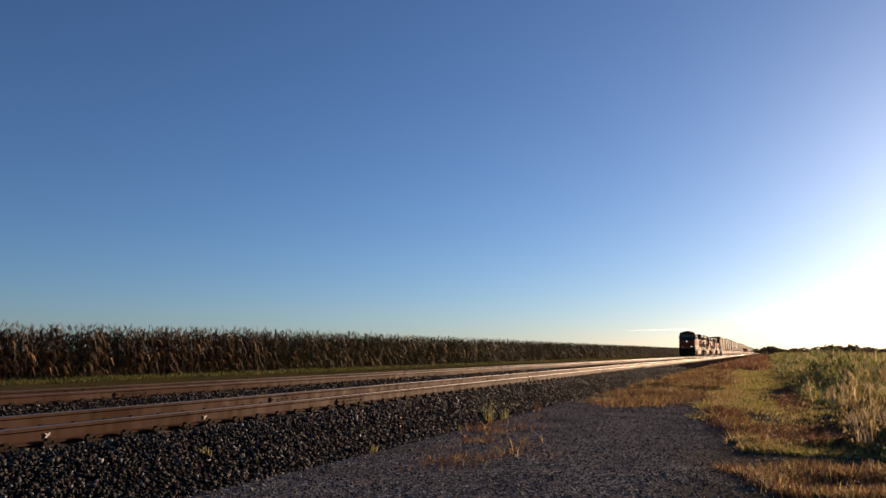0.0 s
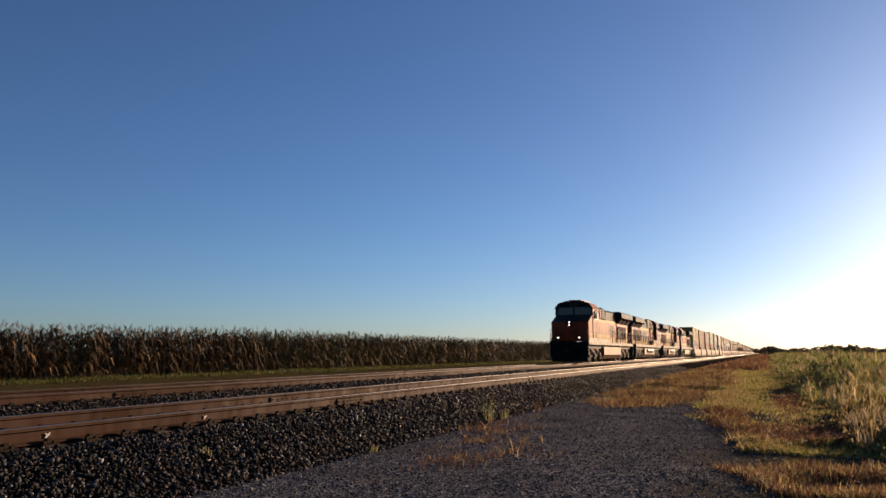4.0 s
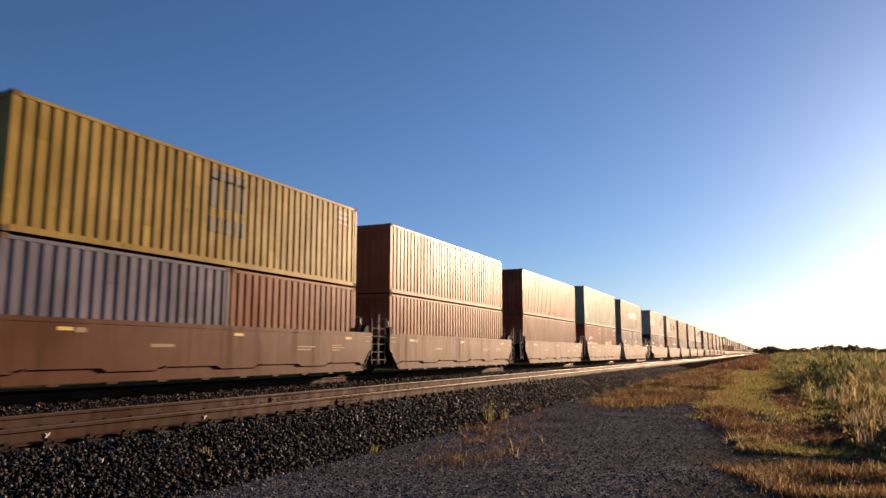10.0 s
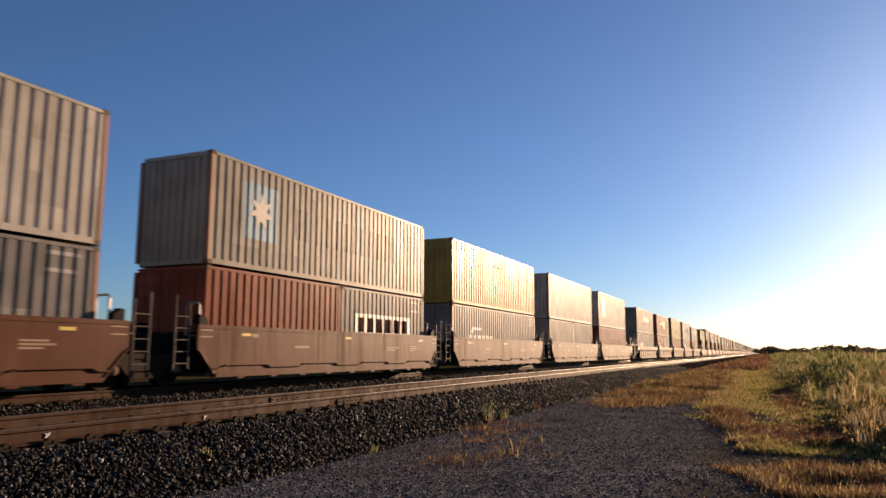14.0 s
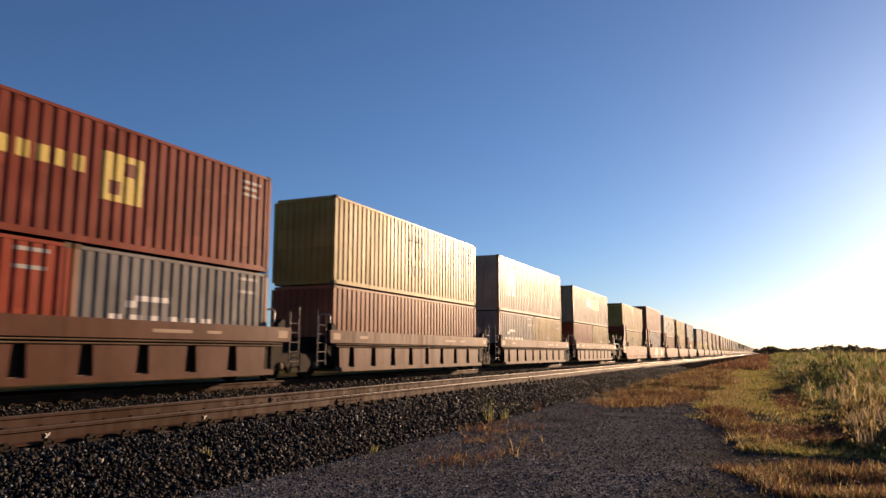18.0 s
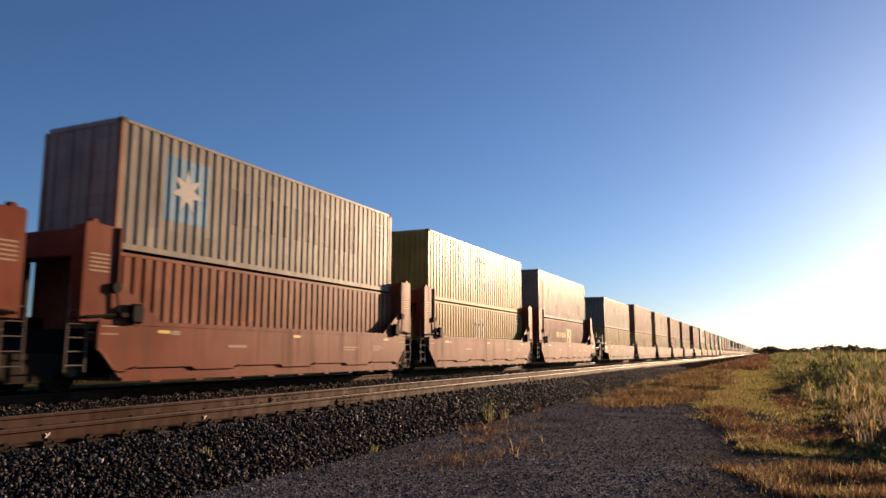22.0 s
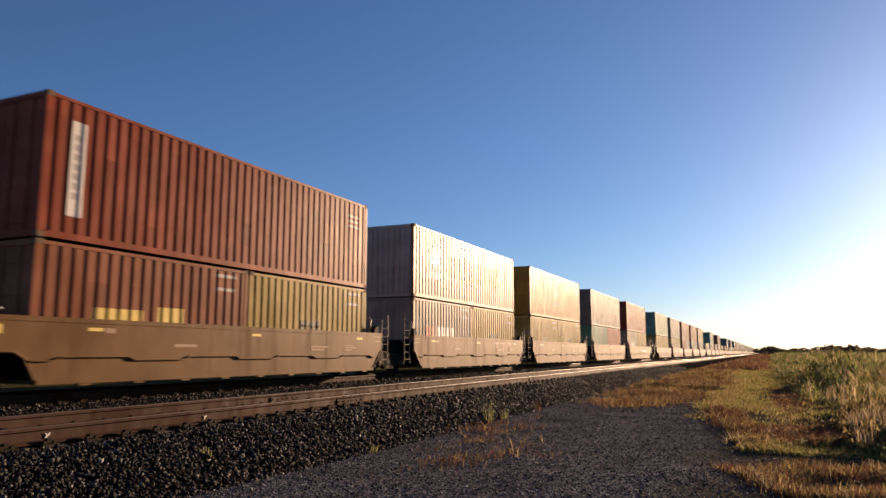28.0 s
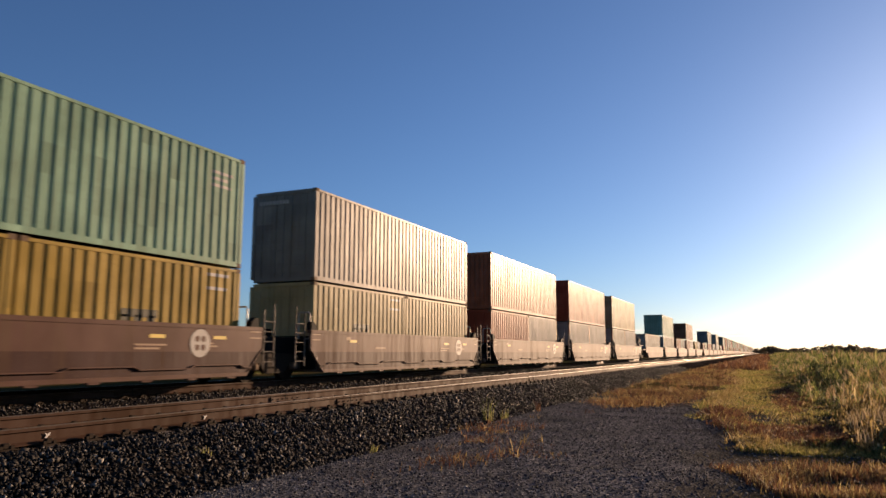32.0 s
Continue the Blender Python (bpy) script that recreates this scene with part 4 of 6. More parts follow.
def livery(box, style, H):
    paint_livery(box, style, H)
    for colour, shape in PENDING.items():
        part("lettering", sheet_mesh(shape, "lettering", DECAL[colour]), None, box, f"{colour} painted lettering, emblem and glint blocks")["kind"] = "stuff"
    PENDING.clear()


def paint_livery(box, style, H):
    if style == "star":            # pale blue square with a white star shape, a long dark word
        mark(box, 1.3, 2.75, 0.85, 2.4, "blue", "logo_square")
        s = Shape()
        pts = []
        for i in range(14):
            r, a = (0.55 if i % 2 == 0 else 0.24), math.pi * i / 7 + math.pi / 2
            pts.append((2.02 + r * math.cos(a), 1.63 + r * math.sin(a)))
        part("logo_star", Shape().prism(pts, "x", 1.212, 1.2165), DECAL["silver"], box, "faded white star emblem")
        letters(box, 3.6, 1.1, 0.95, 6, "dark", 0.88)
    elif style == "star_two":
        mark(box, 2.0, 3.3, 1.2, 2.4, "blue", "logo_square")
        letters(box, 4.2, 1.55, 0.72, 6, "dark", 0.72)
        letters(box, 4.2, 0.6, 0.72, 7, "dark", 0.62)
    elif style == "two_row":       # dark square emblem in three bars, over letters
        for i in range(3):
            mark(box, 5.3 + i * 0.5, 5.62 + i * 0.5, 1.45, 2.2, "bronze")
        mark(box, 5.3, 6.62, 2.15, 2.42, "bronze")
        for i in range(3):
            mark(box, 5.28 + i * 0.5, 5.66 + i * 0.5, 0.8, 1.2, "bronze")
    elif style == "one_row":
        for i in range(3):
            mark(box, 5.15 + i * 0.5, 5.45 + i * 0.5, 1.1, 1.8, "bronze")
        mark(box, 5.15, 6.45, 1.72, 2.0, "bronze")
    elif style == "label_white":   # upright word by the left end
        mark(box, 0.6, 0.95, 0.5, 2.45, "white")
        for i in range(7):
            mark(box, 0.68, 0.88, 0.85 + i * 0.2, 0.98 + i * 0.2, "silver")
    elif style == "label_yellow":
        for i in range(8):
            mark(box, 0.7, 0.95, 0.8 + i * 0.2, 0.95 + i * 0.2, "yellow")
    elif style == "patch":         # two-tone word panel in the middle
        mark(box, 4.5, 5.85, 1.2, 2.0, "navy")
        for i in range(2):
            mark(box, 4.75 + i * 0.55, 5.1 + i * 0.55, 1.4, 1.8, "white_raised")
        mark(box, 5.95, 8.7, 1.28, 1.95, "red")
        for i in range(5):
            mark(box, 6.2 + i * 0.5, 6.45 + i * 0.5, 1.42, 1.8 if i % 2 else 1.7, "white_raised")
    elif style == "patch_pale":
        mark(box, 4.2, 5.75, 1.15, 2.1, "violet")
        for i in range(2):
            mark(box, 4.45 + i * 0.62, 4.9 + i * 0.62, 1.4, 1.85, "white_raised")
        mark(box, 5.8, 8.8, 1.25, 2.0, "yellow")
        for i in range(6):
            mark(box, 6.05 + i * 0.45, 6.35 + i * 0.45, 1.4, 1.82 if i in (2, 3) else 1.68, "bronze")
    elif style == "word_white":
        letters(box, 2.0, 0.75, 0.5, 6, "white", 0.42, 0.25)
        mark(box, 2.4, 3.6, 1.5, 1.62, "white")
        mark(box, 2.2, 2.5, 1.35, 1.5, "white")
    elif style == "short_word":
        letters(box, 0.9, 0.75, 0.5, 6, "white", 0.42, 0.25)
        mark(box, 1.6, 2.6, 1.55, 1.67, "white")
        mark(box, 1.35, 1.65, 1.40, 1.55, "white")
    elif style == "short_red":
        letters(box, 1.2, 1.05, 0.45, 2, "red", 0.4, 0.2)
        letters(box, 2.2, 1.05, 0.45, 4, "white", 0.4, 0.2)
    elif style == "short_boxed":
        mark(box, 0.9, 5.0, 1.0, 1.75, "white")
        for i in range(6):
            mark(box, 1.05 + i * 0.64, 1.5 + i * 0.64, 1.13, 1.62, "red")
    elif style == "short_dark":
        for i in range(3):
            mark(box, 2.4 + i * 0.36, 2.62 + i * 0.36, 0.55, 1.25, "bronze")
        mark(box, 2.4, 3.4, 1.2, 1.38, "bronze")
    elif style == "short_yellow":
        mark(box, 1.4, 2.7, 0.7, 1.35, "yellow")
        mark(box, 3.1, 3.9, 0.6, 1.45, "yellow")
    elif style == "big_yellow":
        letters(box, 4.0, 1.45, 0.34, 6, "yellow", 0.34, 0.2)
        mark(box, 6.75, 7.85, 1.0, 2.05, "yellow")
        mark(box, 6.95, 7.25, 1.15, 1.45, "faded_red_raised")
        mark(box, 7.35, 7.65, 1.6, 1.9, "faded_red_raised")
    elif style == "patches":
        # loose squares of tone; the silver ones paint in subtle glints on the side
        for y0, y1, z0, z1, c in ((0.7, 1.1, 0.6, 2.3, "plate"), (7.4, 7.7, 0.5, 0.75, "silver"), (9.8, 10.9, 0.5, 1.3, "plate"), (8.6, 8.9, 0.4, 0.6, "silver"), (4.1, 4.4, 0.7, 1.0, "plate")):
            mark(box, y0, y1, z0, z1, c)
    elif style == "worn":
        for y0, y1, z0, z1, c in ((3.1, 3.4, 1.45, 1.65, "silver"), (4.6, 5.3, 1.3, 1.9, "plate"), (6.1, 6.35, 1.3, 1.5, "silver"), (8.9, 9.5, 0.9, 1.4, "plate")):
            mark(box, y0, y1, z0, z1, c)
    if style and H > 0:            # small stencilled data at the right end
        L = 12.40 if not style.startswith("short") else 6.16
        for i, wd in enumerate((0.75, 0.6, 0.7)):
            if i != 1 or L > 10:
                mark(box, L - 1.2, L - 1.2 + wd, 2.32 - i * 0.17, 2.40 - i * 0.17, "silver")


# ---------------------------------------------------------------- well cars
WELLS = {}
PLATE_ORANGE = plain("orange_plate", (0.42, 0.13, 0.03), 0.5)
Z0, Z1 = 0.24, 1.45


def make_well(style, colour, ends, full=True):
    """One platform of an articulated double-stack car. y = 0 is where its containers begin; ends: which ends carry a coupler."""
    mat = WELL_PAINT[colour]
    words = {"plain": "well car platform with smooth deep sides", "ribbed": "well car platform with ribbed sides under a top chord",
             "tall": "well car platform with tall end posts", "rail": "well car platform with ledged lower sides", "band": "two-tone well car platform"}[style]
    hue = {"brown": "weathered brown", "orange": "faded orange-red", "tan": "dusty tan", "purple": "purple-brown", "umber": "dusty umber"}[colour]
    ob = thing("well_car", f"{hue} {words}", "rail car", "cars of the train")
    a = -1.8 if "left" in ends else -0.68
    b = 13.99 if "right" in ends else 12.87
    # the lower corners: cut away over the truck at a coupler end, tapered at an articulated one
    foot_l = [(a, 0.80), (a + 1.15, 0.80), (a + 1.38, 0.68), (a + 1.62, Z0)] if "left" in ends else [(a, 0.86), (a + 0.12, 0.78), (a + 0.62, Z0)]
    foot_r = [(b - 1.62, Z0), (b - 1.38, 0.68), (b - 1.15, 0.80), (b, 0.80)] if "right" in ends else [(b - 0.62, Z0), (b - 0.12, 0.78), (b, 0.86)]
    y_in, y_out = foot_l[-1][0], foot_r[0][0]
    for sg in (1, -1):
        def slab(x0, x1):
            return (x0, x1) if sg > 0 else (-x1, -x0)
        if style == "ribbed":
            # dark sheet: shade between the ribs and below the chord is in its colour
            side = Shape().prism(foot_l + foot_r + [(b, 1.12), (a, 1.12)], "x", *slab(1.30, 1.34))
            sd = part("side_panel", side, TRUCK, ob)
            part("top_chord", Shape().box(*slab(1.30, 1.52), a - 0.1, b + 0.1, 1.10, 1.49, 0.02), mat, sd)
            part("bottom_chord", Shape().box(*slab(1.31, 1.50), y_in, y_out, Z0 - 0.03, Z0 + 0.10, 0.015), mat, sd)
            for i in range(10 if sg > 0 else 0):
                y = -0.815 + i * 1.43
                y0, y1 = max(y + 0.11, y_in - 0.1), min(y + 1.29, y_out + 0.1)
                if y1 - y0 > 0.4:
                    rib = Shape().prism([(y0, 1.0), (y1, 1.0), (y1 - 0.05, Z0 + 0.08), (y0 + 0.05, Z0 + 0.08)], "x", *slab(1.37, 1.455), 0.015)
                    part("rib", rib, mat, sd)
            for z in (1.055, 0.985) if sg > 0 else ():
                part("brake_pipe", Shape().rod((1.49, a + 0.3, z), (1.49, b - 0.3, z), 0.018), UNDER, sd)
        else:
            top = 1.46
            side = Shape().prism(foot_l + foot_r + [(b, top - 0.05), (b - 0.06, top), (a + 0.06, top), (a, top - 0.05)], "x", *slab(1.42, 1.50), 0.012)
            sd = part("side_panel", side, mat, ob)
            part("top_chord", Shape().box(*slab(1.34, 1.515), a, b, top - 0.09, top + 0.005, 0.012), mat, sd)
            if style == "band":
                low = Shape().prism([(p, max(q, Z0 - 0.005)) for p, q in foot_l[-2:] + foot_r[:2]] + [(foot_r[1][0], 0.82), (foot_l[-2][0], 0.82)], "x", *slab(1.497, 1.506))
                part("lower_band", low, WELL_LOW, sd)
            if sg > 0 and full:
                # a ledge along the foot that steps up over four pockets, with a lipped strip below it
                line = 0.66 if style == "rail" else 0.44
                steps = [(y_in - 0.15, line)]
                for y in (0.15, 3.5, 6.85, 10.2):
                    if y > y_in and y + 1.9 < y_out:
                        steps += [(y, line), (y + 0.16, line + 0.07), (y + 1.75, line + 0.07), (y + 1.9, line)]
                steps.append((y_out + 0.15, line))
                part("ledge", Shape().prism(steps + [(y, z - 0.022) for y, z in steps[::-1]], "x", 1.50, 1.565), mat, sd)
                part("bottom_flange", Shape().box(1.38, 1.545, y_in, y_out, Z0 - 0.03, Z0 + 0.06, 0.01), mat, sd)
                pads = Shape()
                for i in range(9):
                    y = 0.7 + i * 1.35
                    pads.prism([(y, Z0 + 0.02), (y + 0.06, Z0 - 0.075), (y + 0.3, Z0 - 0.075), (y + 0.36, Z0 + 0.02)], "x", 1.40, 1.53)
                tagged(part("support_pad", pads, mat, sd), kind="stuff")
                for foot in (foot_l, foot_r):
                    part("edge_flange", Shape().pipe([(1.505, y, z + 0.02) for y, z in foot], 0.028), mat, sd)
        if full and sg > 0:
            for side_name, ye, d in (("left", a, -1), ("right", b, 1)):
                if side_name in ends:
                    part("warning_plate", Shape().box(1.50, 1.523 if style == "ribbed" else 1.507, min(ye - 0.1 * d, ye - 0.62 * d), max(ye - 0.1 * d, ye - 0.62 * d), 1.13, 1.36), PLATE_ORANGE, sd, "orange warning plate")
                    part("door_plate", Shape().box(1.50, 1.523 if style == "ribbed" else 1.507, min(ye - 0.72 * d, ye - 0.92 * d), max(ye - 0.72 * d, ye - 0.92 * d), 1.13, 1.30), DECAL["yellow"], sd, "small yellow plate")
                else:
                    # ladder and handholds beside the articulated joint
                    lad = Shape()
                    for u in (0.18, 0.62):
                        lad.rod((1.40, ye + u * d, 0.42), (1.40, ye + u * d, 2.12 if u > 0.3 else 1.95), 0.021)
                    for k in range(5):
                        lad.rod((1.40, ye + 0.18 * d, 0.55 + 0.27 * k), (1.40, ye + 0.62 * d, 0.55 + 0.27 * k), 0.014)
                    lad.rod((1.40, ye - 0.05 * d, 1.2), (1.40, ye + 0.2 * d, 1.2), 0.02)
                    part("ladder", lad, LADDER, ob, "dull grey ladder at the joint")
                    part("box_guide", Shape().prism([(ye - 0.10 * d, 1.46), (ye - 0.42 * d, 1.46), (ye - 0.38 * d, 1.60), (ye - 0.22 * d, 1.72), (ye - 0.10 * d, 1.70)][::d], "x", 1.26, 1.44, 0.01), BLACK, ob)
                    part("data_frame", Shape().box(1.50, 1.506, min(ye - 0.08 * d, ye - 0.5 * d), max(ye - 0.08 * d, ye - 0.5 * d), 1.16, 1.19).box(1.50, 1.506, min(ye - 0.08 * d, ye - 0.5 * d), max(ye - 0.08 * d, ye - 0.5 * d), 1.32, 1.35) if style != "ribbed" else
                         Shape().box(1.52, 1.524, min(ye - 0.08 * d, ye - 0.5 * d), max(ye - 0.08 * d, ye - 0.5 * d), 1.2, 1.4), DECAL["faint"], sd)
        if not full or sg < 0:
            continue
        # stencilled data panels
        st = Shape()
        x = 1.5225 if style == "ribbed" else 1.503
        for i, (y, z, w, h) in enumerate([(1.3, 1.19, 0.25, 0.10), (8.6, 0.95, 0.9, 0.04), (8.6, 0.87, 0.7, 0.04), (10.4, 1.0, 0.6, 0.04), (10.4, 0.93, 0.75, 0.04), (10.4, 0.86, 0.5, 0.04), (3.2, 0.92, 0.7, 0.07)] if style != "ribbed" else [(1.0, 1.24, 0.5, 0.10), (7.9, 1.24, 1.2, 0.08), (9.6, 1.25, 0.5, 0.07)]):
            st.box(*((x - 0.002, x + 0.003) if sg > 0 else (-x - 0.003, -x + 0.002)), y, y + w, z, z + h)
        tagged(part("stencil_panel", st, DECAL["faint"], sd, "small white stencil lines"), kind="stuff")
        if style == "band":
            em = part("emblem", Shape().cyl((1.506, 10.55, 1.02), "x", 0.33, 0.006, 28), DECAL["silver"], sd, "round pale emblem with four dark quarters")
            for dy, dz in ((-0.1, -0.1), (0.1, -0.1), (-0.1, 0.1), (0.1, 0.1)):
                part("quarter", Shape().cyl((1.511, 10.55 + dy, 1.02 + dz), "x", 0.075, 0.004, 10), mat, em)
            for y in (1.5, 9.0, 11.0):
                part("reflector", Shape().box(*slab(1.50, 1.507), y, y + 0.45, 1.12, 1.2), DECAL["yellow"], sd)
        elif style in ("plain", "tall", "rail"):
            for y in (0.9, 5.9, 11.2):
                part("reflector", Shape().box(*slab(1.50, 1.506), y, y + 0.35, 1.22, 1.29), DECAL["yellow"], sd)
        if style == "tall":
            for y0, y1, d, is_end in ((-1.12, -0.26, 1, "left" in ends), (12.45, 13.31, -1, "right" in ends)):
                foot, back = (y1, y0) if d > 0 else (y0, y1)
                lean = [(back - 1.0 * d, 1.40), (back - 0.85 * d, 1.55), (back + 0.05 * d, 2.72)] if is_end else [(back, 1.40)]
                plate = lean + [(back, 3.36), (back + 0.06 * d, 3.42), (foot - 0.04 * d, 3.38), (foot, 2.26), (foot + 1.28 * d, 1.45)]
                ps = part("end_post", Shape().prism(plate[::d], "x", 1.42, 1.50, 0.012).box(1.12, 1.43, y0, y1, 1.45, 3.36, 0.03), mat, ob)
                part("flange", Shape().box(1.44, 1.56, min(foot, foot - 0.05 * d), max(foot, foot - 0.05 * d), 2.2, 3.38, 0.01), mat, ps)
                part("lift_lug", Shape().box(1.30, 1.46, back + 0.25 * d - 0.09, back + 0.25 * d + 0.09, 3.36, 3.50, 0.03), mat, ps)
                arm = Shape().box(1.50, 1.62, min(foot + 0.02 * d, foot + 0.55 * d), max(foot + 0.02 * d, foot + 0.55 * d), 1.52, 1.62, 0.02).box(1.50, 1.66, min(foot + 0.28 * d, foot + 0.62 * d), max(foot + 0.28 * d, foot + 0.62 * d), 1.40, 1.82, 0.05)
                arm.rod((1.55, foot - 0.75 * d, 1.50), (1.55, foot + 0.1 * d, 1.58), 0.035).cyl((1.5, foot - 0.08 * d, 2.12), "x", 0.11, 0.09, 12).rod((1.55, foot - 0.08 * d, 2.1), (1.57, foot + 0.02 * d, 1.6), 0.025)
                part("lock_arm", arm, BLACK, ps)
                lines = Shape()
                for k in range(5):
                    lines.box(1.501, 1.505, min(back + 0.14 * d, back + 0.62 * d), max(back + 0.14 * d, back + 0.62 * d), 2.42 + 0.085 * k, 2.455 + 0.085 * k)
                tagged(part("stencil_panel", lines, DECAL["faint"], ps), kind="stuff")
                part("portal_beam", Shape().box(-1.30, 1.14, min(back + 0.05 * d, back + 0.5 * d), max(back + 0.05 * d, back + 0.5 * d), 2.72, 3.30, 0.03).box(-1.45, -1.2, y0, y1, 1.4, 3.36), mat, ob, "cross beam between the end posts")
    part("well_floor", Shape().box(-1.40, 1.40, -0.19, 12.25, 0.22, 0.362, 0.02), UNDER, ob)
    for y0, y1 in ((a + 0.1, -0.21), (12.27, b - 0.1)):
        part("end_deck", Shape().box(-1.40, 1.40, y0, y1, 1.02, 1.20, 0.03), BLACK if style != "tall" else mat, ob)
        if full:
            part("end_bulkhead", Shape().box(-1.38, 1.38, (y1 - 0.09) if y0 < 0 else y0, y1 if y0 < 0 else y0 + 0.09, 0.3, 1.3), BLACK, ob)
        if not full:
            continue
        ym = (y0 + y1) / 2
        part("grab_rail", Shape().pipe([(1.25, ym, 1.15), (1.25, ym, 1.93), (1.2, ym, 2.0), (0.9, ym, 2.0), (0.85, ym, 1.93), (0.85, ym, 1.15)], 0.026), STEEL, ob, "pale painted grab rail")
    if full:
        part("articulation", Shape().box(-0.95, 0.95, -2.9, a + 0.1, 0.5, 1.25, 0.06).box(-0.35, 0.35, -2.6, -1.0, 1.2, 1.5, 0.05), BLACK, ob)
    left_truck = -2.05 if "left" in ends else -1.8
    freight_truck(ob, left_truck, full)
    if "right" in ends:
        freight_truck(ob, 12.19 + 2.05, full)
    for side, y, d in (("left", -1.62, -1), ("right", 13.81, 1)):
        if side in ends:
            part("platform", Shape().box(-1.45, 1.45, min(y - 0.1 * d, y + 1.85 * d), max(y - 0.1 * d, y + 1.85 * d), 1.06, 1.20, 0.03).box(-0.3, 0.3, min(y, y + 1.9 * d), max(y, y + 1.9 * d), 0.72, 1.06, 0.03), BLACK, ob)
            part("coupler", Shape().box(-0.14, 0.14, min(y + 1.8 * d, y + 2.2 * d), max(y + 1.8 * d, y + 2.2 * d), 0.72, 1.0, 0.04).box(-0.25, 0.2, min(y + 2.05 * d, y + 2.22 * d), max(y + 2.05 * d, y + 2.22 * d), 0.7, 1.02, 0.04), TRUCK, ob)
            if not full:
                continue
            ye = y + 1.75 * d
            part("grab_rail", Shape().pipe([(1.36, y + 0.6 * d, 1.2), (1.36, y + 0.6 * d, 2.1), (1.36, ye, 2.03), (0.5, ye, 2.03), (0.5, ye, 1.2)], 0.022), BLACK, ob)
            part("grab_rail", Shape().pipe([(-1.36, ye, 1.2), (-1.36, ye, 2.03), (-0.5, ye, 2.03), (-0.5, ye, 1.2)], 0.022), BLACK, ob)
            lad = part("ladder", Shape().pipe([(1.46, y + 0.9 * d, 1.2), (1.46, y + 0.9 * d, 0.3), (1.46, y + 1.4 * d, 0.3), (1.46, y + 1.4 * d, 1.2)], 0.022), TRUCK, ob)
            for i in range(3):
                part("rung", Shape().rod((1.46, y + 0.9 * d, 0.55 + 0.25 * i), (1.46, y + 1.4 * d, 0.55 + 0.25 * i), 0.018), TRUCK, lad)
            for u, v, zt in ((0.35, 1.30, 2.30), (1.25, 1.0, 2.42), (1.55, -0.6, 2.2)):
                part("deck_post", Shape().box(v - 0.05, v + 0.05, y + u * d - 0.09, y + u * d + 0.09, 1.18, zt, 0.012), LADDER if v > 1.2 else BLACK, ob)
            part("walkway_edge", Shape().box(-1.4, 1.47, min(y - 0.75 * d, y + 1.85 * d), max(y - 0.75 * d, y + 1.85 * d), 1.56, 1.60, 0.01) if style != "tall" else Shape().box(-1.4, 1.47, min(y + 0.9 * d, y + 1.85 * d), max(y + 0.9 * d, y + 1.85 * d), 1.20, 1.24, 0.01), STEEL, ob, "pale grating walkway")
            gear = Shape().box(0.5, 1.0, min(y + 0.3 * d, y + 0.9 * d), max(y + 0.3 * d, y + 0.9 * d), 1.2, 1.72, 0.05).cyl((0.3, y + 0.9 * d, 1.62), "x", 0.17, 0.55, 14)
            part("brake_gear", gear, BLACK, ob)
            part("end_frame", Shape().box(-1.3, 1.3, min(y, y + 1.5 * d), max(y, y + 1.5 * d), 0.55, 1.5, 0.05).box(-0.9, 0.7, min(y + 0.9 * d, y + 1.6 * d), max(y + 0.9 * d, y + 1.6 * d), 1.45, 1.75, 0.05), BLACK, ob)
            part("air_reservoir", Shape().lathe([(0.02, 0), (0.16, 0.03), (0.22, 0.12), (0.22, 1.05), (0.16, 1.14), (0.02, 1.17)], (0.75, min(y - 0.6 * d, y + 0.57 * d), 1.72), "y", 14), BLACK, ob, smooth=True)
            wh = Shape()
            for i in range(16):
                t0, t1 = 2 * math.pi * i / 16, 2 * math.pi * (i + 1) / 16
                wh.rod((1.05, y + 1.3 * d + 0.28 * math.cos(t0), 1.85 + 0.28 * math.sin(t0)), (1.05, y + 1.3 * d + 0.28 * math.cos(t1), 1.85 + 0.28 * math.sin(t1)), 0.018)
            for i in range(3):
                t0 = 2 * math.pi * i / 3
                wh.rod((1.05, y + 1.3 * d, 1.85), (1.05, y + 1.3 * d + 0.28 * math.cos(t0), 1.85 + 0.28 * math.sin(t0)), 0.014)
            wh.rod((1.05, y + 1.3 * d, 1.85), (0.8, y + 1.1 * d, 1.3), 0.02)
            part("brake_wheel", wh, BLACK, ob)
    return ob


def well(style, colour, ends, full):
    key = (style, colour, ends, full)
    if key not in WELLS:
        WELLS[key] = make_well(*key)
        return WELLS[key]
    return copy_thing(WELLS[key], Matrix())


STD, HIGH, LONG, SHORT = 2.60, 2.915, 12.40, 6.165
LEAD = -0.17            # where a box begins in its well
FLOOR = 0.365
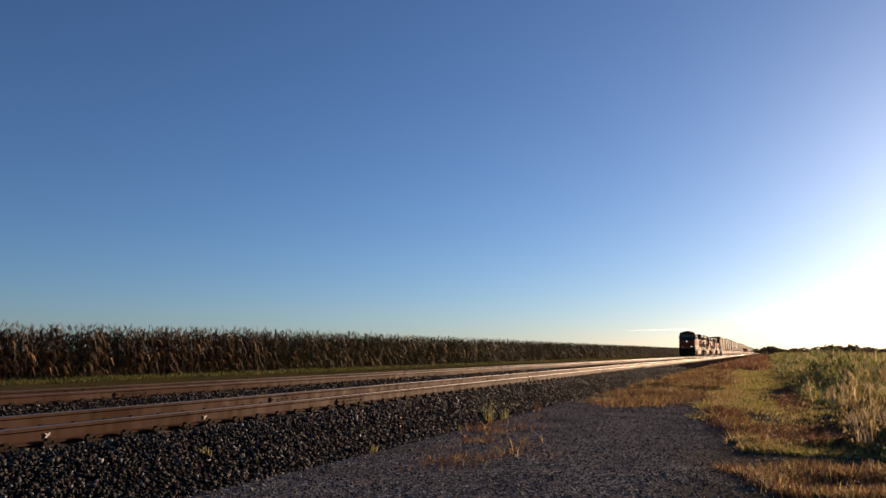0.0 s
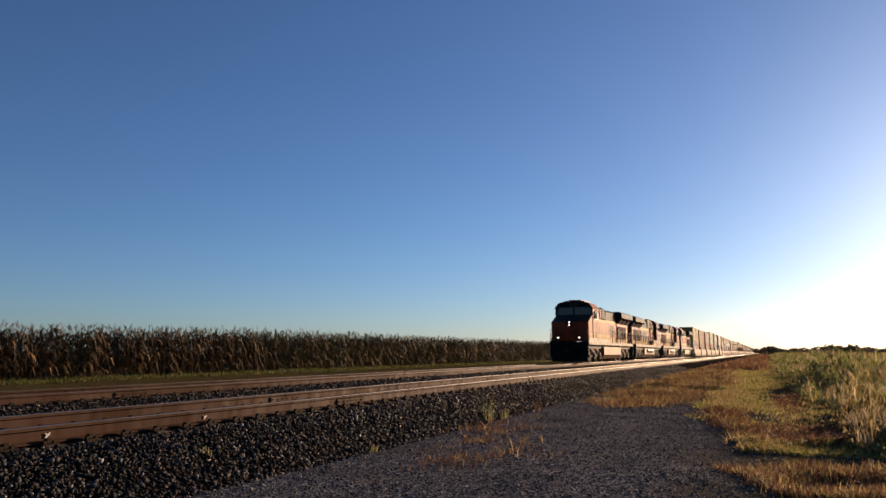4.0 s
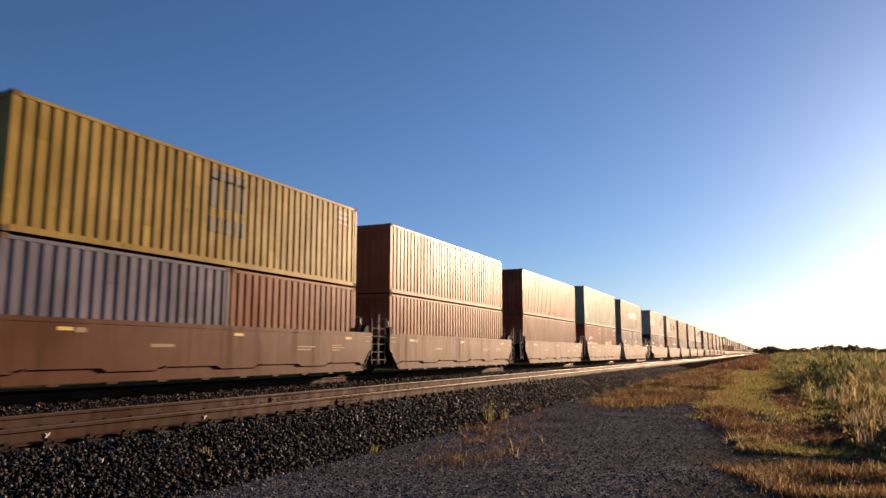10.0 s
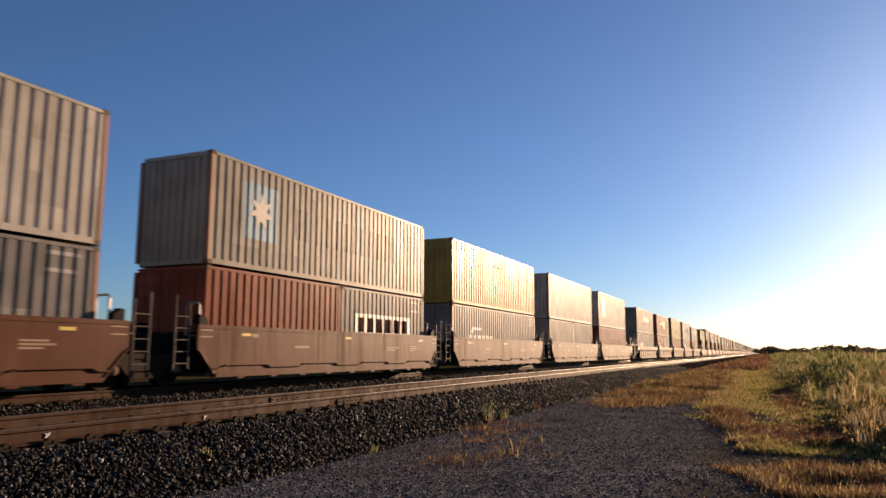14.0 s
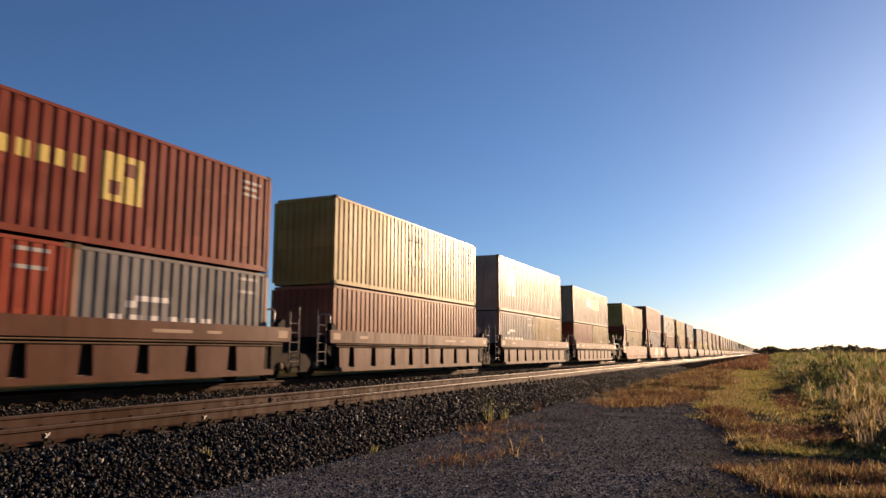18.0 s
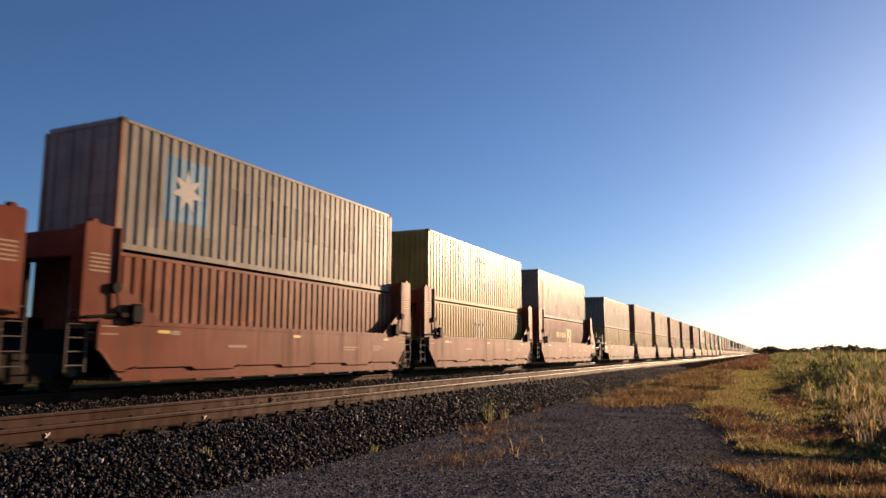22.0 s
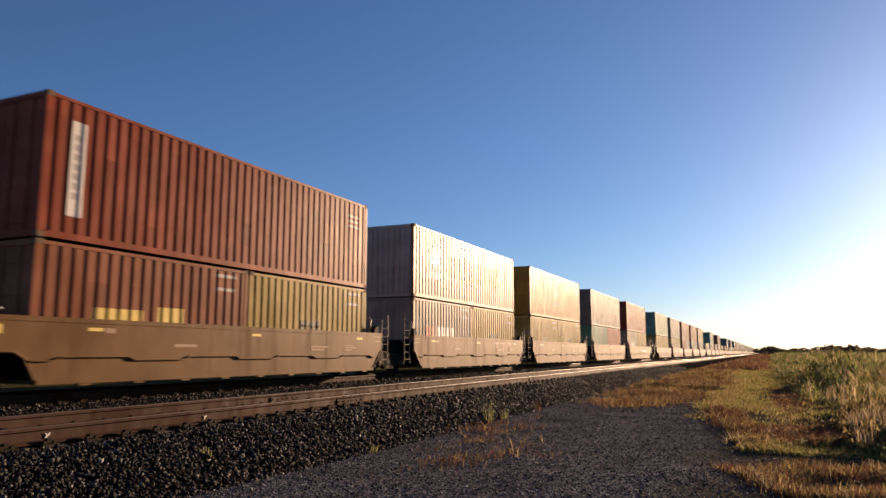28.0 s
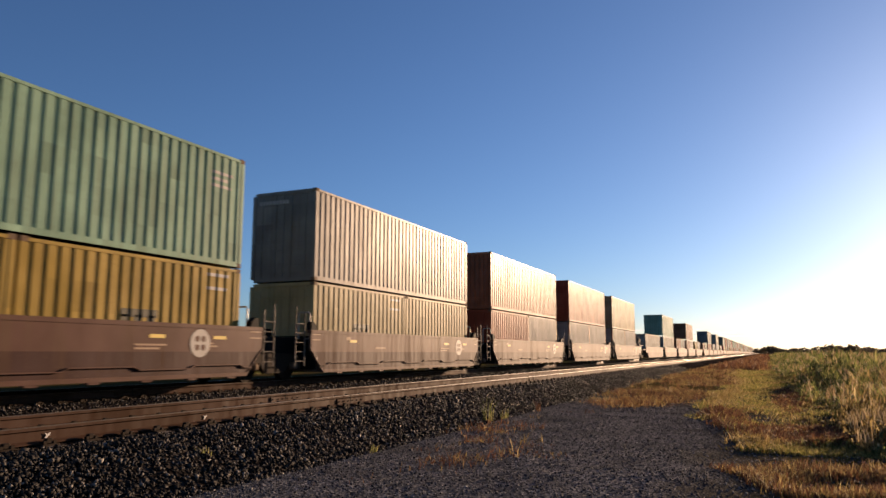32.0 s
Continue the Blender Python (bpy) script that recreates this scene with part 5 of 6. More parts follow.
# each car: style, paint, and its stacks: (place, top colour, top mark, top height, bottom boxes as (colour, mark) one long or two short)
TRAIN = [
    ("plain", "umber", [(-105.6, "yellow", "two_row", 2.68, [("blue", ""), ("rust", "")]), (-90.75, "rust", "", STD, [("rust", "short_yellow0")]),
                        (-74.77, "rust", "label_white0", STD, [("rust", "")]), (-59.33, "green", "label_white", HIGH, [("red", "short_word"), ("brown", "short_yellow")]),
                        (-43.97, "olive", "patch", HIGH, [("slate", "short_word"), ("slate", "short_word")])]),
    ("plain", "umber", [(-24.5, "white", "star", HIGH, [("navy", "short_word"), ("slate", "short_red")]), (-8.95, "grey", "star", HIGH, [("brown", ""), ("charcoal", "short_boxed")]),
                        (6.4, "yellow", "two_row", HIGH, [("slate", "word_white")]), (22.1, "white", "", HIGH, [("grey", ""), ("slate", "")]), (37.2, "white", "star", HIGH, [("brown", "")])]),
    ("ribbed", "umber", [(56.7, "olive", "patch", 2.69, [("slate", "short_red"), ("slate", "")]), (72.4, "maroon", "big_yellow", 2.7, [("red", "short_word"), ("slate", "short_word")]),
                         (88.15, "yellow", "two_row", HIGH, [("rust", "label_white0")]), (103.9, "grey", "star", HIGH, [("slate", "short_word"), ("yellow", "short_dark")]),
                         (119.84, "olive", "patch_pale", 2.66, [("brown", ""), ("yellow", "short_dark")])]),
    ("tall", "orange", [(139.54, "yellow", "two_row", STD, [("yellow", "one_row")]), (155.25, "rust", "", HIGH, [("slate", "")]), (170.93, "grey", "star", HIGH, [("rust", "")]),
                        (186.6, "yellow", "two_row", HIGH, [("yellow", "one_row")]), (202.45, "charcoal", "patches", HIGH, [("brown", "big_yellow")])]),
    ("plain", "umber", [(222.2, "olive", "worn", STD, [("yellow", "short_dark"), ("yellow", "short_dark")]), (238.0, "rust", "", HIGH, [("yellow", "short_dark"), ("yellow", "short_dark")]),
                        (253.7, "tan", "two_row", HIGH, [("yellow", "short_dark"), ("tan", "short_dark")]), (269.5, "rust", "", HIGH, [("brown", ""), ("slate", "")]),
                        (285.95, "rust", "", HIGH, [("yellow", "short_dark"), ("yellow", "short_dark")])]),
    ("rail", "tan", [(306.15, "brown", "label_white", HIGH, [("rust", "short_yellow"), ("yellow", "short_dark")]), (322.25, "white", "star", HIGH, [("grey", "short_red"), ("yellow", "short_dark")]),
                     (337.7, "ochre", "two_row", HIGH, [("yellow", "short_dark"), ("yellow", "short_dark")]), (354.05, "charcoal", "patches", 2.86, [("teal", ""), ("red", "")]),
                     (370.18, "brown", "label_yellow", HIGH, [("grey", "short_red"), ("yellow", "short_dark")])]),
    ("band", "purple", [(390.95, "green", "label_white", HIGH, [("yellow", "short_dark"), ("yellow", "short_dark")]), (406.75, "charcoal", "", HIGH, [("tan", "short_dark"), ("tan", "")]),
                        (422.4, "rust", "", HIGH, [("brown", ""), ("slate", "")]), (438.3, "brown", "", HIGH, [("slate", ""), ("slate", "")]), (454.0, "tan", "", HIGH, [("grey", ""), ("slate", "")])]),
]


def roll(ob, s, z=0.0, turn=0.0):
    MOVERS.append((ob, s, z, turn))
    ob.matrix_basis = pose(FAR, s + 15 * V, RAIL + z, 0, 0, turn)


def spray(car):
    """Rounded spray-painted shapes on the near side of a car."""
    r = random.Random(3)
    for name, tone, spots in (("mint", "mint", [(4.2, 0.55, 0.7), (6.1, 1.05, 0.45), (9.6, 0.95, 0.6), (8.9, 0.5, 0.35)]), ("cream", "cream", [(4.9, 1.05, 0.75), (5.5, 0.62, 0.62), (4.4, 0.95, 0.45), (9.5, 0.72, 0.55), (10.2, 0.7, 0.4)])):
        for k, (y, z, w) in enumerate(spots):
            pts = []
            for i in range(18):
                a = 2 * math.pi * i / 18
                q = 1 + 0.16 * math.sin(3 * a + k) + r.uniform(-0.06, 0.06)
                pts.append((y + w * q * math.cos(a), min(1.42, max(0.30, z + 0.42 * w * q * math.sin(a) * 1.4))))
            x = (1.502 if tone == "mint" else 1.506) + 0.0005 * k
            part("spray_paint", Shape().prism(pts, "x", x, x + 0.002), DECAL[tone], car, f"{tone} spray-painted shape")


def build_cars():
    r = random.Random(4)
    cars = list(TRAIN)
    s = 473.4
    tops = ["rust", "grey", "yellow", "brown", "slate", "white", "green", "charcoal", "rust", "tan", "olive", "grey"]
    paints = [("band", "purple"), ("plain", "umber"), ("rail", "tan"), ("plain", "umber")]
    for k in range(12):
        style, colour = paints[k % 4]
        stacks = []
        for i in range(5):
            top = r.choice(tops) if not (k < 2 and i % 2 == 0) else None
            low = [(r.choice(tops), ""), (r.choice(tops), "")] if r.random() < 0.7 else [(r.choice(tops), "")]
            stacks.append((s, top, "", HIGH, low))
            s += 15.8
        s += 4.0
        cars.append((style, colour, stacks))
    for ci, (style, colour, stacks) in enumerate(cars):
        full = ci < len(TRAIN)
        for i, (s0, top, style_top, high, low) in enumerate(stacks):
            ends = ("left" if i == 0 else "") + ("right" if i == len(stacks) - 1 else "")
            car = well(style, colour, ends, full)
            for o in list(car.children):
                if o.name.split(".")[0] in ("spray_paint", "faded_word"):
                    bpy.data.objects.remove(o)
            if s0 == 155.25:
                spray(car)
            if full and style == "rail" and i in (1, 2, 3):
                w = Shape()
                for k in range(3):
                    w.box(1.501, 1.506, 8.3 + k * 0.95, 8.95 + k * 0.95, 1.22, 1.32).box(1.501, 1.506, 8.55 + k * 0.95, 8.70 + k * 0.95, 0.80, 1.22)
                tagged(part("faded_word", w, DECAL["faded_red"], car, "faded red letter blocks"), kind="stuff")
            if s0 == 370.18:
                pl = part("number_panel", Shape().box(1.501, 1.508, 6.5, 9.85, 0.86, 1.13), DECAL["plate"], car, "dark panel with pale worn bars")
                bars = Shape()
                for k in range(11):
                    if k != 4:
                        bars.box(1.507, 1.511, 6.65 + 0.285 * k, 6.82 + 0.285 * k, 0.91, 1.08)
                tagged(part("bar", bars, DECAL["silver"], pl), kind="stuff")
            if s0 == 119.84:
                for k in range(12):
                    y, z, w = 0.8 + 0.5 * k, r.uniform(1.2, 1.38), r.uniform(0.25, 0.8)
                    pts = [(y + w * j / 6, z + 0.035 * math.sin(j + k)) for j in range(7)] + [(y + w * j / 6, z + 0.028 + 0.035 * math.sin(j + k + 0.3)) for j in range(6, -1, -1)]
                    part("spray_paint", Shape().prism(pts, "x", 1.521 + 0.0004 * k, 1.5235 + 0.0004 * k), DECAL["faint"], car, "faded spray-painted scrawl")
            roll(car, s0)
            y, z = 0.0, FLOOR
            both = len(low) == 2
            for j, (c, st) in enumerate(low):
                hb = HIGH if (s0 == 155.25) else STD
                box = container(SHORT if both else LONG, hb, c, full, both and j == 0)
                livery(box, st if not st.endswith("0") else "", 0 if not full else 1)
                roll(box, s0 + LEAD + (0 if j == 0 else LONG - SHORT), z)
            if top:
                box = container(LONG, high, top, full, (ci + i) % 2 == 1)
                livery(box, style_top if not style_top.endswith("0") else "", 1 if full else 0)
                for o in list(box.children):
                    if o.name.split(".")[0] == "end_marking":
                        bpy.data.objects.remove(o)
                if s0 in (-43.97, 56.7, 354.05, 406.75):
                    bars = Shape()
                    for k in range(9):
                        bars.box(-0.95 + 0.13 * k, -0.86 + 0.13 * k, -0.006, 0.016, high - 0.42, high - 0.30)
                    tagged(part("end_marking", bars, DECAL["silver"], box, "row of small pale letter blocks on the end"), kind="stuff")
                roll(box, s0 + LEAD, z + hb + 0.025)


# ---------------------------------------------------------------- locomotives
def text_part(body, size, material, parent, at, turn, label):
    cu = bpy.data.curves.new("number", "FONT")
    cu.body, cu.size, cu.extrude = body, size, 0.003
    cu.materials.append(material)
    ob = new("number", cu)
    ob.parent = parent
    ob.matrix_basis = Matrix.Translation(at) @ turn
    return tagged(ob, label)


FACE_PX = Euler((radians(90), 0, radians(90))).to_matrix().to_4x4()
FACE_NX = Euler((radians(90), 0, radians(-90))).to_matrix().to_4x4()


def loco_truck(ob, y):
    t = part("truck", Shape().box(-0.95, 0.95, -2.4, 2.4, 0.62, 0.9, 0.05), BLACK, ob, at=(0, y, 0))
    for sg in (1, -1):
        fr = Shape().prism([(-2.75, 0.80), (-2.6, 1.0), (-1.5, 1.08), (1.5, 1.08), (2.6, 1.0), (2.75, 0.80), (2.45, 0.52), (1.5, 0.58), (0.8, 0.44), (-0.8, 0.44), (-1.5, 0.58), (-2.45, 0.52)], "x", sg * 1.07 - 0.08, sg * 1.07 + 0.08, 0.02)
        part("truck_frame", fr, TRUCK, t)
        for dy in (-2.0, 0.0, 2.0):
            jb = Shape().prism([(dy - 0.27, 0.30), (dy + 0.27, 0.30), (dy + 0.33, 0.42), (dy + 0.22, 0.80), (dy - 0.22, 0.80), (dy - 0.33, 0.42)], "x", sg * 1.19 - 0.07, sg * 1.19 + 0.07, 0.02)
            jb.cyl((sg * 1.25, dy, 0.53), "x", 0.14, 0.06 * sg, 12)
            part("journal_box", jb, UNDER, t)
            part("wheel", WHEEL_BIG, None, t, at=(0.79 * sg, dy, 0.53)).rotation_euler = (0, 0, 0 if sg > 0 else math.pi)
        for dy in (-1.0, 1.0):
            sp = Shape()
            for k in (-0.14, 0.14):
                sp.lathe([(0.10 if j % 2 else 0.12, 0.045 * j) for j in range(9)], (sg * 1.15, dy + k, 0.62), "z", 9)
            part("spring_group", sp, UNDER, t)
            part("brake_cylinder", Shape().cyl((sg * 1.17, dy - 0.35, 1.0), "y", 0.11, 0.55, 12).rod((sg * 1.17, dy + 0.2, 1.0), (sg * 1.17, dy + 0.8, 0.72), 0.03), UNDER, t)
    for dy in (-2.0, 0.0, 2.0):
        part("axle", AXLE, None, t, at=(0, dy, 0.53))


def stripes(ob, x, y0, y1, z0, z1, sg, lines=3):
    """A yellow band with dark pinstripes, laid on a side."""
    def slab(a, b):
        return (a, b) if sg > 0 else (-b, -a)
    band = part("stripe", Shape().box(*slab(x - 0.003, x + 0.004), y0, y1, z0, z1), LOCO_YELLOW, ob, "yellow stripe")
    s = Shape()
    for i in range(lines):
        z = z0 + (z1 - z0) * (i + 0.5) / lines
        s.box(*slab(x + 0.002, x + 0.0065), y0, y1, z - 0.008, z + 0.008)
    part("pinstripe", s, LOCO_DARK, band)


def locomotive(number, old, dull, heritage=False):
    body = DULL_ORANGE if dull else ORANGE
    ob = thing("diesel_locomotive", ("older " if old else "") + "orange diesel locomotive with yellow stripes and a dark roof", "locomotive", "locomotives at the head")
    both = (1, -1)

    def slab(sg, a, b):
        return (a, b) if sg > 0 else (-b, -a)
    # underframe
    part("underframe", Shape().box(-1.25, 1.25, 1.0, 21.2, 1.12, 1.60, 0.03), BLACK, ob)
    for sg in both:
        part("side_sill", Shape().box(*slab(sg, 1.40, 1.50), 1.25, 20.95, 1.42, 1.66, 0.015), LOCO_GREY, ob)
        if not old:
            part("sill_skirt", Shape().box(*slab(sg, 1.44, 1.505), 1.3, 9.35, 1.42, 1.92, 0.01), LOCO_GREY, ob)
        for y in (2.4, 4.0, 7.3, 8.8, 10.6, 12.4, 14.2, 16.0, 18.0):
            part("reflector", Shape().box(*slab(sg, 1.495, 1.511), y, y + 0.42, 1.48, 1.60), LOCO_YELLOW, ob)
        part("walkway", Shape().box(*slab(sg, 0.95, 1.48), 5.0 if old else 9.3, 20.9, 1.655, 1.69), BLACK, ob)
    part("fuel_tank", Shape().prism([(-1.42, 0.62), (-1.15, 0.30), (1.15, 0.30), (1.42, 0.62), (1.42, 1.28), (-1.42, 1.28)], "y", 7.15, 14.85, 0.03), TANK, ob, "dusty fuel tank")
    if old:
        for sg in both:
            # black sheet on the tank face, painted shade of a recess; nothing is cut
            part("tank_notch", Shape().box(*slab(sg, 1.415, 1.425), 8.6, 13.2, 0.70, 1.28), BLACK, ob)
            for y in (8.7, 11.0):
                part("air_tank", Shape().lathe([(0.03, 0), (0.2, 0.03), (0.27, 0.12), (0.27, 1.88), (0.2, 1.97), (0.03, 2.0)], (sg * 1.30, y, 1.02), "y", 16), TANK, ob, "cylindrical air tank", smooth=True)
    loco_truck(ob, 4.35)
    loco_truck(ob, 17.6)
    # pilots, plow, couplers, steps at both ends
    for y, d in ((1.0, -1), (21.1, 1)):
        part("pilot_plate", Shape().box(-1.42, 1.42, min(y, y + 0.12 * d), max(y, y + 0.12 * d), 0.55, 1.62, 0.02), BLACK, ob)
        part("plow", Shape().prism([(-1.35, y), (1.35, y), (1.3, y + 0.12 * d), (0, y + 0.5 * d), (-1.3, y + 0.12 * d)], "z", 0.12, 0.62, 0.03), BLACK, ob)
        part("coupler", Shape().box(-0.12, 0.12, min(y, y + 0.85 * d), max(y, y + 0.85 * d), 0.78, 1.0, 0.03).box(-0.24, 0.2, min(y + 0.75 * d, y + 1.0 * d), max(y + 0.75 * d, y + 1.0 * d), 0.74, 1.06, 0.05), TRUCK, ob)
        hoses = Shape()
        for x in (-0.7, -0.55, 0.5, 0.65, 0.8):
            hoses.rod((x, y + 0.1 * d, 1.0), (x + 0.05, y + 0.35 * d, 0.6), 0.025).rod((x + 0.05, y + 0.35 * d, 0.6), (x, y + 0.3 * d, 0.42), 0.025)
        tagged(part("hose", hoses, BLACK, ob), kind="stuff")
        for sg in both:
            st = Shape().box(*slab(sg, 1.12, 1.5), min(y, y - 0.03 * d), max(y, y - 0.03 * d), 0.32, 1.7)
            for i in range(4):
                st.box(*slab(sg, 1.08, 1.5), min(y - 0.03 * d, y - 0.32 * d) , max(y - 0.03 * d, y - 0.32 * d), 0.34 + 0.31 * i, 0.37 + 0.31 * i)
            part("steps", st, LOCO_GREY, ob)
            edge = Shape()
            for i in range(4):
                edge.box(*slab(sg, 1.10, 1.506), min(y, y + 0.012 * d), max(y, y + 0.012 * d), 0.335 + 0.31 * i, 0.375 + 0.31 * i)
            tagged(part("step_edge", edge, WHITE, ob, "white painted step edges"), kind="stuff")
            hr = Shape().rod((sg * 1.46, y, 0.7), (sg * 1.46, y, 2.55), 0.02).rod((sg * 1.05, y, 0.9), (sg * 1.05, y, 2.6), 0.02)
            hr.rod((sg * 1.46, y, 2.53), (sg * 0.5, y, 2.75), 0.02).rod((sg * 0.5, y, 1.7), (sg * 0.5, y, 2.75), 0.02).rod((sg * 1.46, y, 2.1), (sg * 0.5, y, 2.2), 0.016)
            part("handrail", hr, BLACK if d > 0 else LOCO_GREY, ob)
    for sg in both:
        lamp = Shape().cyl((sg * 0.82, 0.93, 1.93), "y", 0.12, 0.2, 14)
        dl = part("ditch_light", lamp, BLACK, ob)
        part("lens", Shape().cyl((sg * 0.82, 0.915, 1.93), "y", 0.06, 0.02, 14), BRIGHT if number == "7931" else GLASS, dl)
    # nose and cab
    low = 1.92 if not old else 1.66
    part("nose", Shape().prism([(-1.46, 1.40), (-1.25, 1.27), (1.25, 1.27), (1.46, 1.40), (1.46, 2.85), (-1.46, 2.85)], "z", low - 0.25, 3.05, 0.02)
         .prism([(1.30, 3.03), (2.85, 3.03), (2.85, 3.74), (1.36, 3.14)], "x", -1.455, 1.455, 0.03), body, ob)
    part("nose_top", Shape().prism([(1.42, 3.172), (2.80, 3.728), (2.80, 3.752), (1.42, 3.196)], "x", -1.40, 1.40), LOCO_DARK, ob, "dark anti-glare nose top")
    part("nose_door", Shape().box(-0.55, 0.15, 1.245, 1.275, 1.75, 2.9, 0.01), body, ob)
    hl = part("headlight", Shape().box(-0.2, 0.2, 1.23, 1.32, 2.78, 3.24, 0.03), BLACK, ob)
    for z in (2.9, 3.12):
        part("lens", Shape().cyl((0, 1.215, z), "y", 0.052, 0.02, 14), BRIGHT if number == "7931" else GLASS, hl)
    cab = Shape().prism([(-1.5, low), (1.5, low), (1.5, 4.26), (1.2, 4.62), (0.6, 4.80), (-0.6, 4.80), (-1.2, 4.62), (-1.5, 4.26)], "y", 2.8, 5.05, 0.03)
    cb = part("cab", cab, body, ob)
    part("cab_roof", Shape().prism([(-1.52, 4.25), (-1.21, 4.63), (-0.6, 4.815), (0.6, 4.815), (1.21, 4.63), (1.52, 4.25), (1.54, 4.28), (1.23, 4.68), (0.6, 4.86), (-0.6, 4.86), (-1.23, 4.68), (-1.54, 4.28)], "y", 2.62, 5.1), body, cb, "overhanging cab roof")
    part("front_mask", Shape().prism([(-1.46, 3.36), (1.46, 3.36), (1.47, 4.24), (1.18, 4.60), (0.6, 4.78), (-0.6, 4.78), (-1.18, 4.60), (-1.47, 4.24)], "y", 2.782, 2.81), LOCO_DARK, cb, "dark cab front")
    for sg in both:
        x0, x1 = (0.08, 1.38) if sg > 0 else (-1.38, -0.08)
        part("windshield", Shape().prism([(x0, 3.78), (x1, 3.78), (x1, 4.20), (x1 - 0.2 * (sg > 0), 4.34), (x0 + 0.2 * (sg < 0), 4.34)], "y", 2.775, 2.81), GLASS, cb)
        part("number_board", Shape().box(*slab(sg, 0.35, 1.0), 2.74, 2.80, 4.42, 4.60, 0.01), BLACK, cb)
        for y0, y1 in ((3.15, 3.45), (3.62, 4.12), (4.22, 4.72)):
            wf = part("side_window", Shape().box(*slab(sg, 1.495, 1.512), y0, y1, 3.42, 4.10, 0.006), STEEL, cb, "grey framed cab window")
            part("pane", Shape().box(*slab(sg, 1.505, 1.516), y0 + 0.05, y1 - 0.05, 3.47, 4.05), GLASS, wf)
        part("awning", Shape().prism([(sg * 1.51, 4.18), (sg * 1.53, 4.18), (sg * 1.78, 3.93), (sg * 1.76, 3.92)], "y", 3.56, 4.30), body, cb, "folding sun awning over the cab windows")
        part("cab_vent", Shape().box(*slab(sg, 1.496, 1.512), 3.5, 3.95, 1.95, 2.42, 0.01), BLACK, cb)
        part("mirror", Shape().box(*slab(sg, 1.53, 1.68), 3.5, 3.54, 3.45, 3.85, 0.01), STEEL, cb)
        stripes(ob, 1.503, 2.85, 5.05, 1.95, 2.28, sg)
        stripes(ob, 1.463, 1.78, 2.84, 1.95, 2.28, sg)
        seam = Shape().box(*slab(sg, 1.498, 1.508), 2.9, 4.9, 2.62, 2.64).box(*slab(sg, 1.498, 1.508), 4.3, 4.33, 1.7, 3.4)
        tagged(part("seam", seam, LOCO_DARK, cb), kind="stuff")
        text_part(number, 0.56, NUMBER_DARK, cb, (sg * 1.505, 3.05 if sg > 0 else 4.45, 2.74), FACE_PX if sg > 0 else FACE_NX, "dark road number")
    ac = Shape().box(-0.5, 0.5, 3.2, 4.3, 4.84, 4.97, 0.05).box(0.65, 0.85, 2.9, 4.6, 4.76, 4.87, 0.03)
    part("roof_unit", ac, body, cb)
    horn = Shape()
    for i in range(3):
        horn.cyl((-0.3 + 0.15 * i, 4.5, 4.86), "y", 0.03, -0.35, 8, 0.075)
    part("horn", horn.rod((-0.3, 4.45, 4.75), (-0.3, 4.45, 4.86), 0.03), BLACK, cb)
    # equipment hood behind the cab
    hood_x = 1.05
    if not old:
        part("equipment_box", Shape().box(-1.5, 1.5, 5.07, 9.35, 1.92, 3.30, 0.03), body, ob)
        for sg in both:
            stripes(ob, 1.503, 5.07, 9.35, 1.95, 2.28, sg)
            seams = Shape()
            for y in (6.5, 7.9, 8.9):
                seams.box(*slab(sg, 1.498, 1.508), y, y + 0.015, 2.3, 3.25)
            seams.box(*slab(sg, 1.498, 1.512), 8.2, 9.3, 2.62, 2.65).box(*slab(sg, 1.5, 1.52), 5.5, 5.58, 3.1, 3.16).box(*slab(sg, 1.5, 1.52), 5.5, 5.58, 2.45, 2.51)
            tagged(part("seam", seams, LOCO_DARK, ob), kind="stuff")
    else:
        part("equipment_box", Shape().box(-1.12, 1.12, 5.07, 7.62, 1.68, 3.45, 0.03), DULL_ORANGE, ob)
        for sg in both:
            part("walkway_box", Shape().box(*slab(sg, 1.1, 1.49), 5.07, 7.6, 1.68, 2.3, 0.03), body, ob)
            stripes(ob, 1.4925, 5.1, 7.57, 1.74, 2.08, sg)
            part("vent", Shape().box(*slab(sg, 1.485, 1.503), 5.5, 6.1, 1.85, 2.1).box(*slab(sg, 1.485, 1.503), 6.6, 7.2, 1.85, 2.1), LOCO_DARK, ob)
            stripes(ob, 1.123, 5.07, 7.62, 3.3, 3.6, sg)
            part("step_riser", Shape().prism([(7.6, 1.68), (8.9, 1.68), (7.6, 2.3)], "x", *slab(sg, 1.12, 1.47)), BLACK, ob)
    up = Shape().prism([(-1.12, 3.28), (1.12, 3.28), (1.12, 4.42), (0.98, 4.58), (-0.98, 4.58), (-1.12, 4.42)], "y", 5.12, 9.35 if not old else 7.62, 0.02)
    part("upper_hood", up, LOCO_DARK, ob)
    if old:
        part("brake_grid_box", Shape().box(-1.10, 1.10, 7.0, 9.8, 3.70, 4.64, 0.03), LOCO_DARK, ob, "dark roof box with a grille")
        for sg in both:
            part("grid_opening", Shape().box(*slab(sg, 1.095, 1.115), 8.2, 9.5, 3.95, 4.52, 0.01), BLACK, ob)
            part("grid_frame", Shape().box(*slab(sg, 1.095, 1.14), 7.95, 8.15, 3.80, 4.56, 0.01), LOCO_GREY, ob)
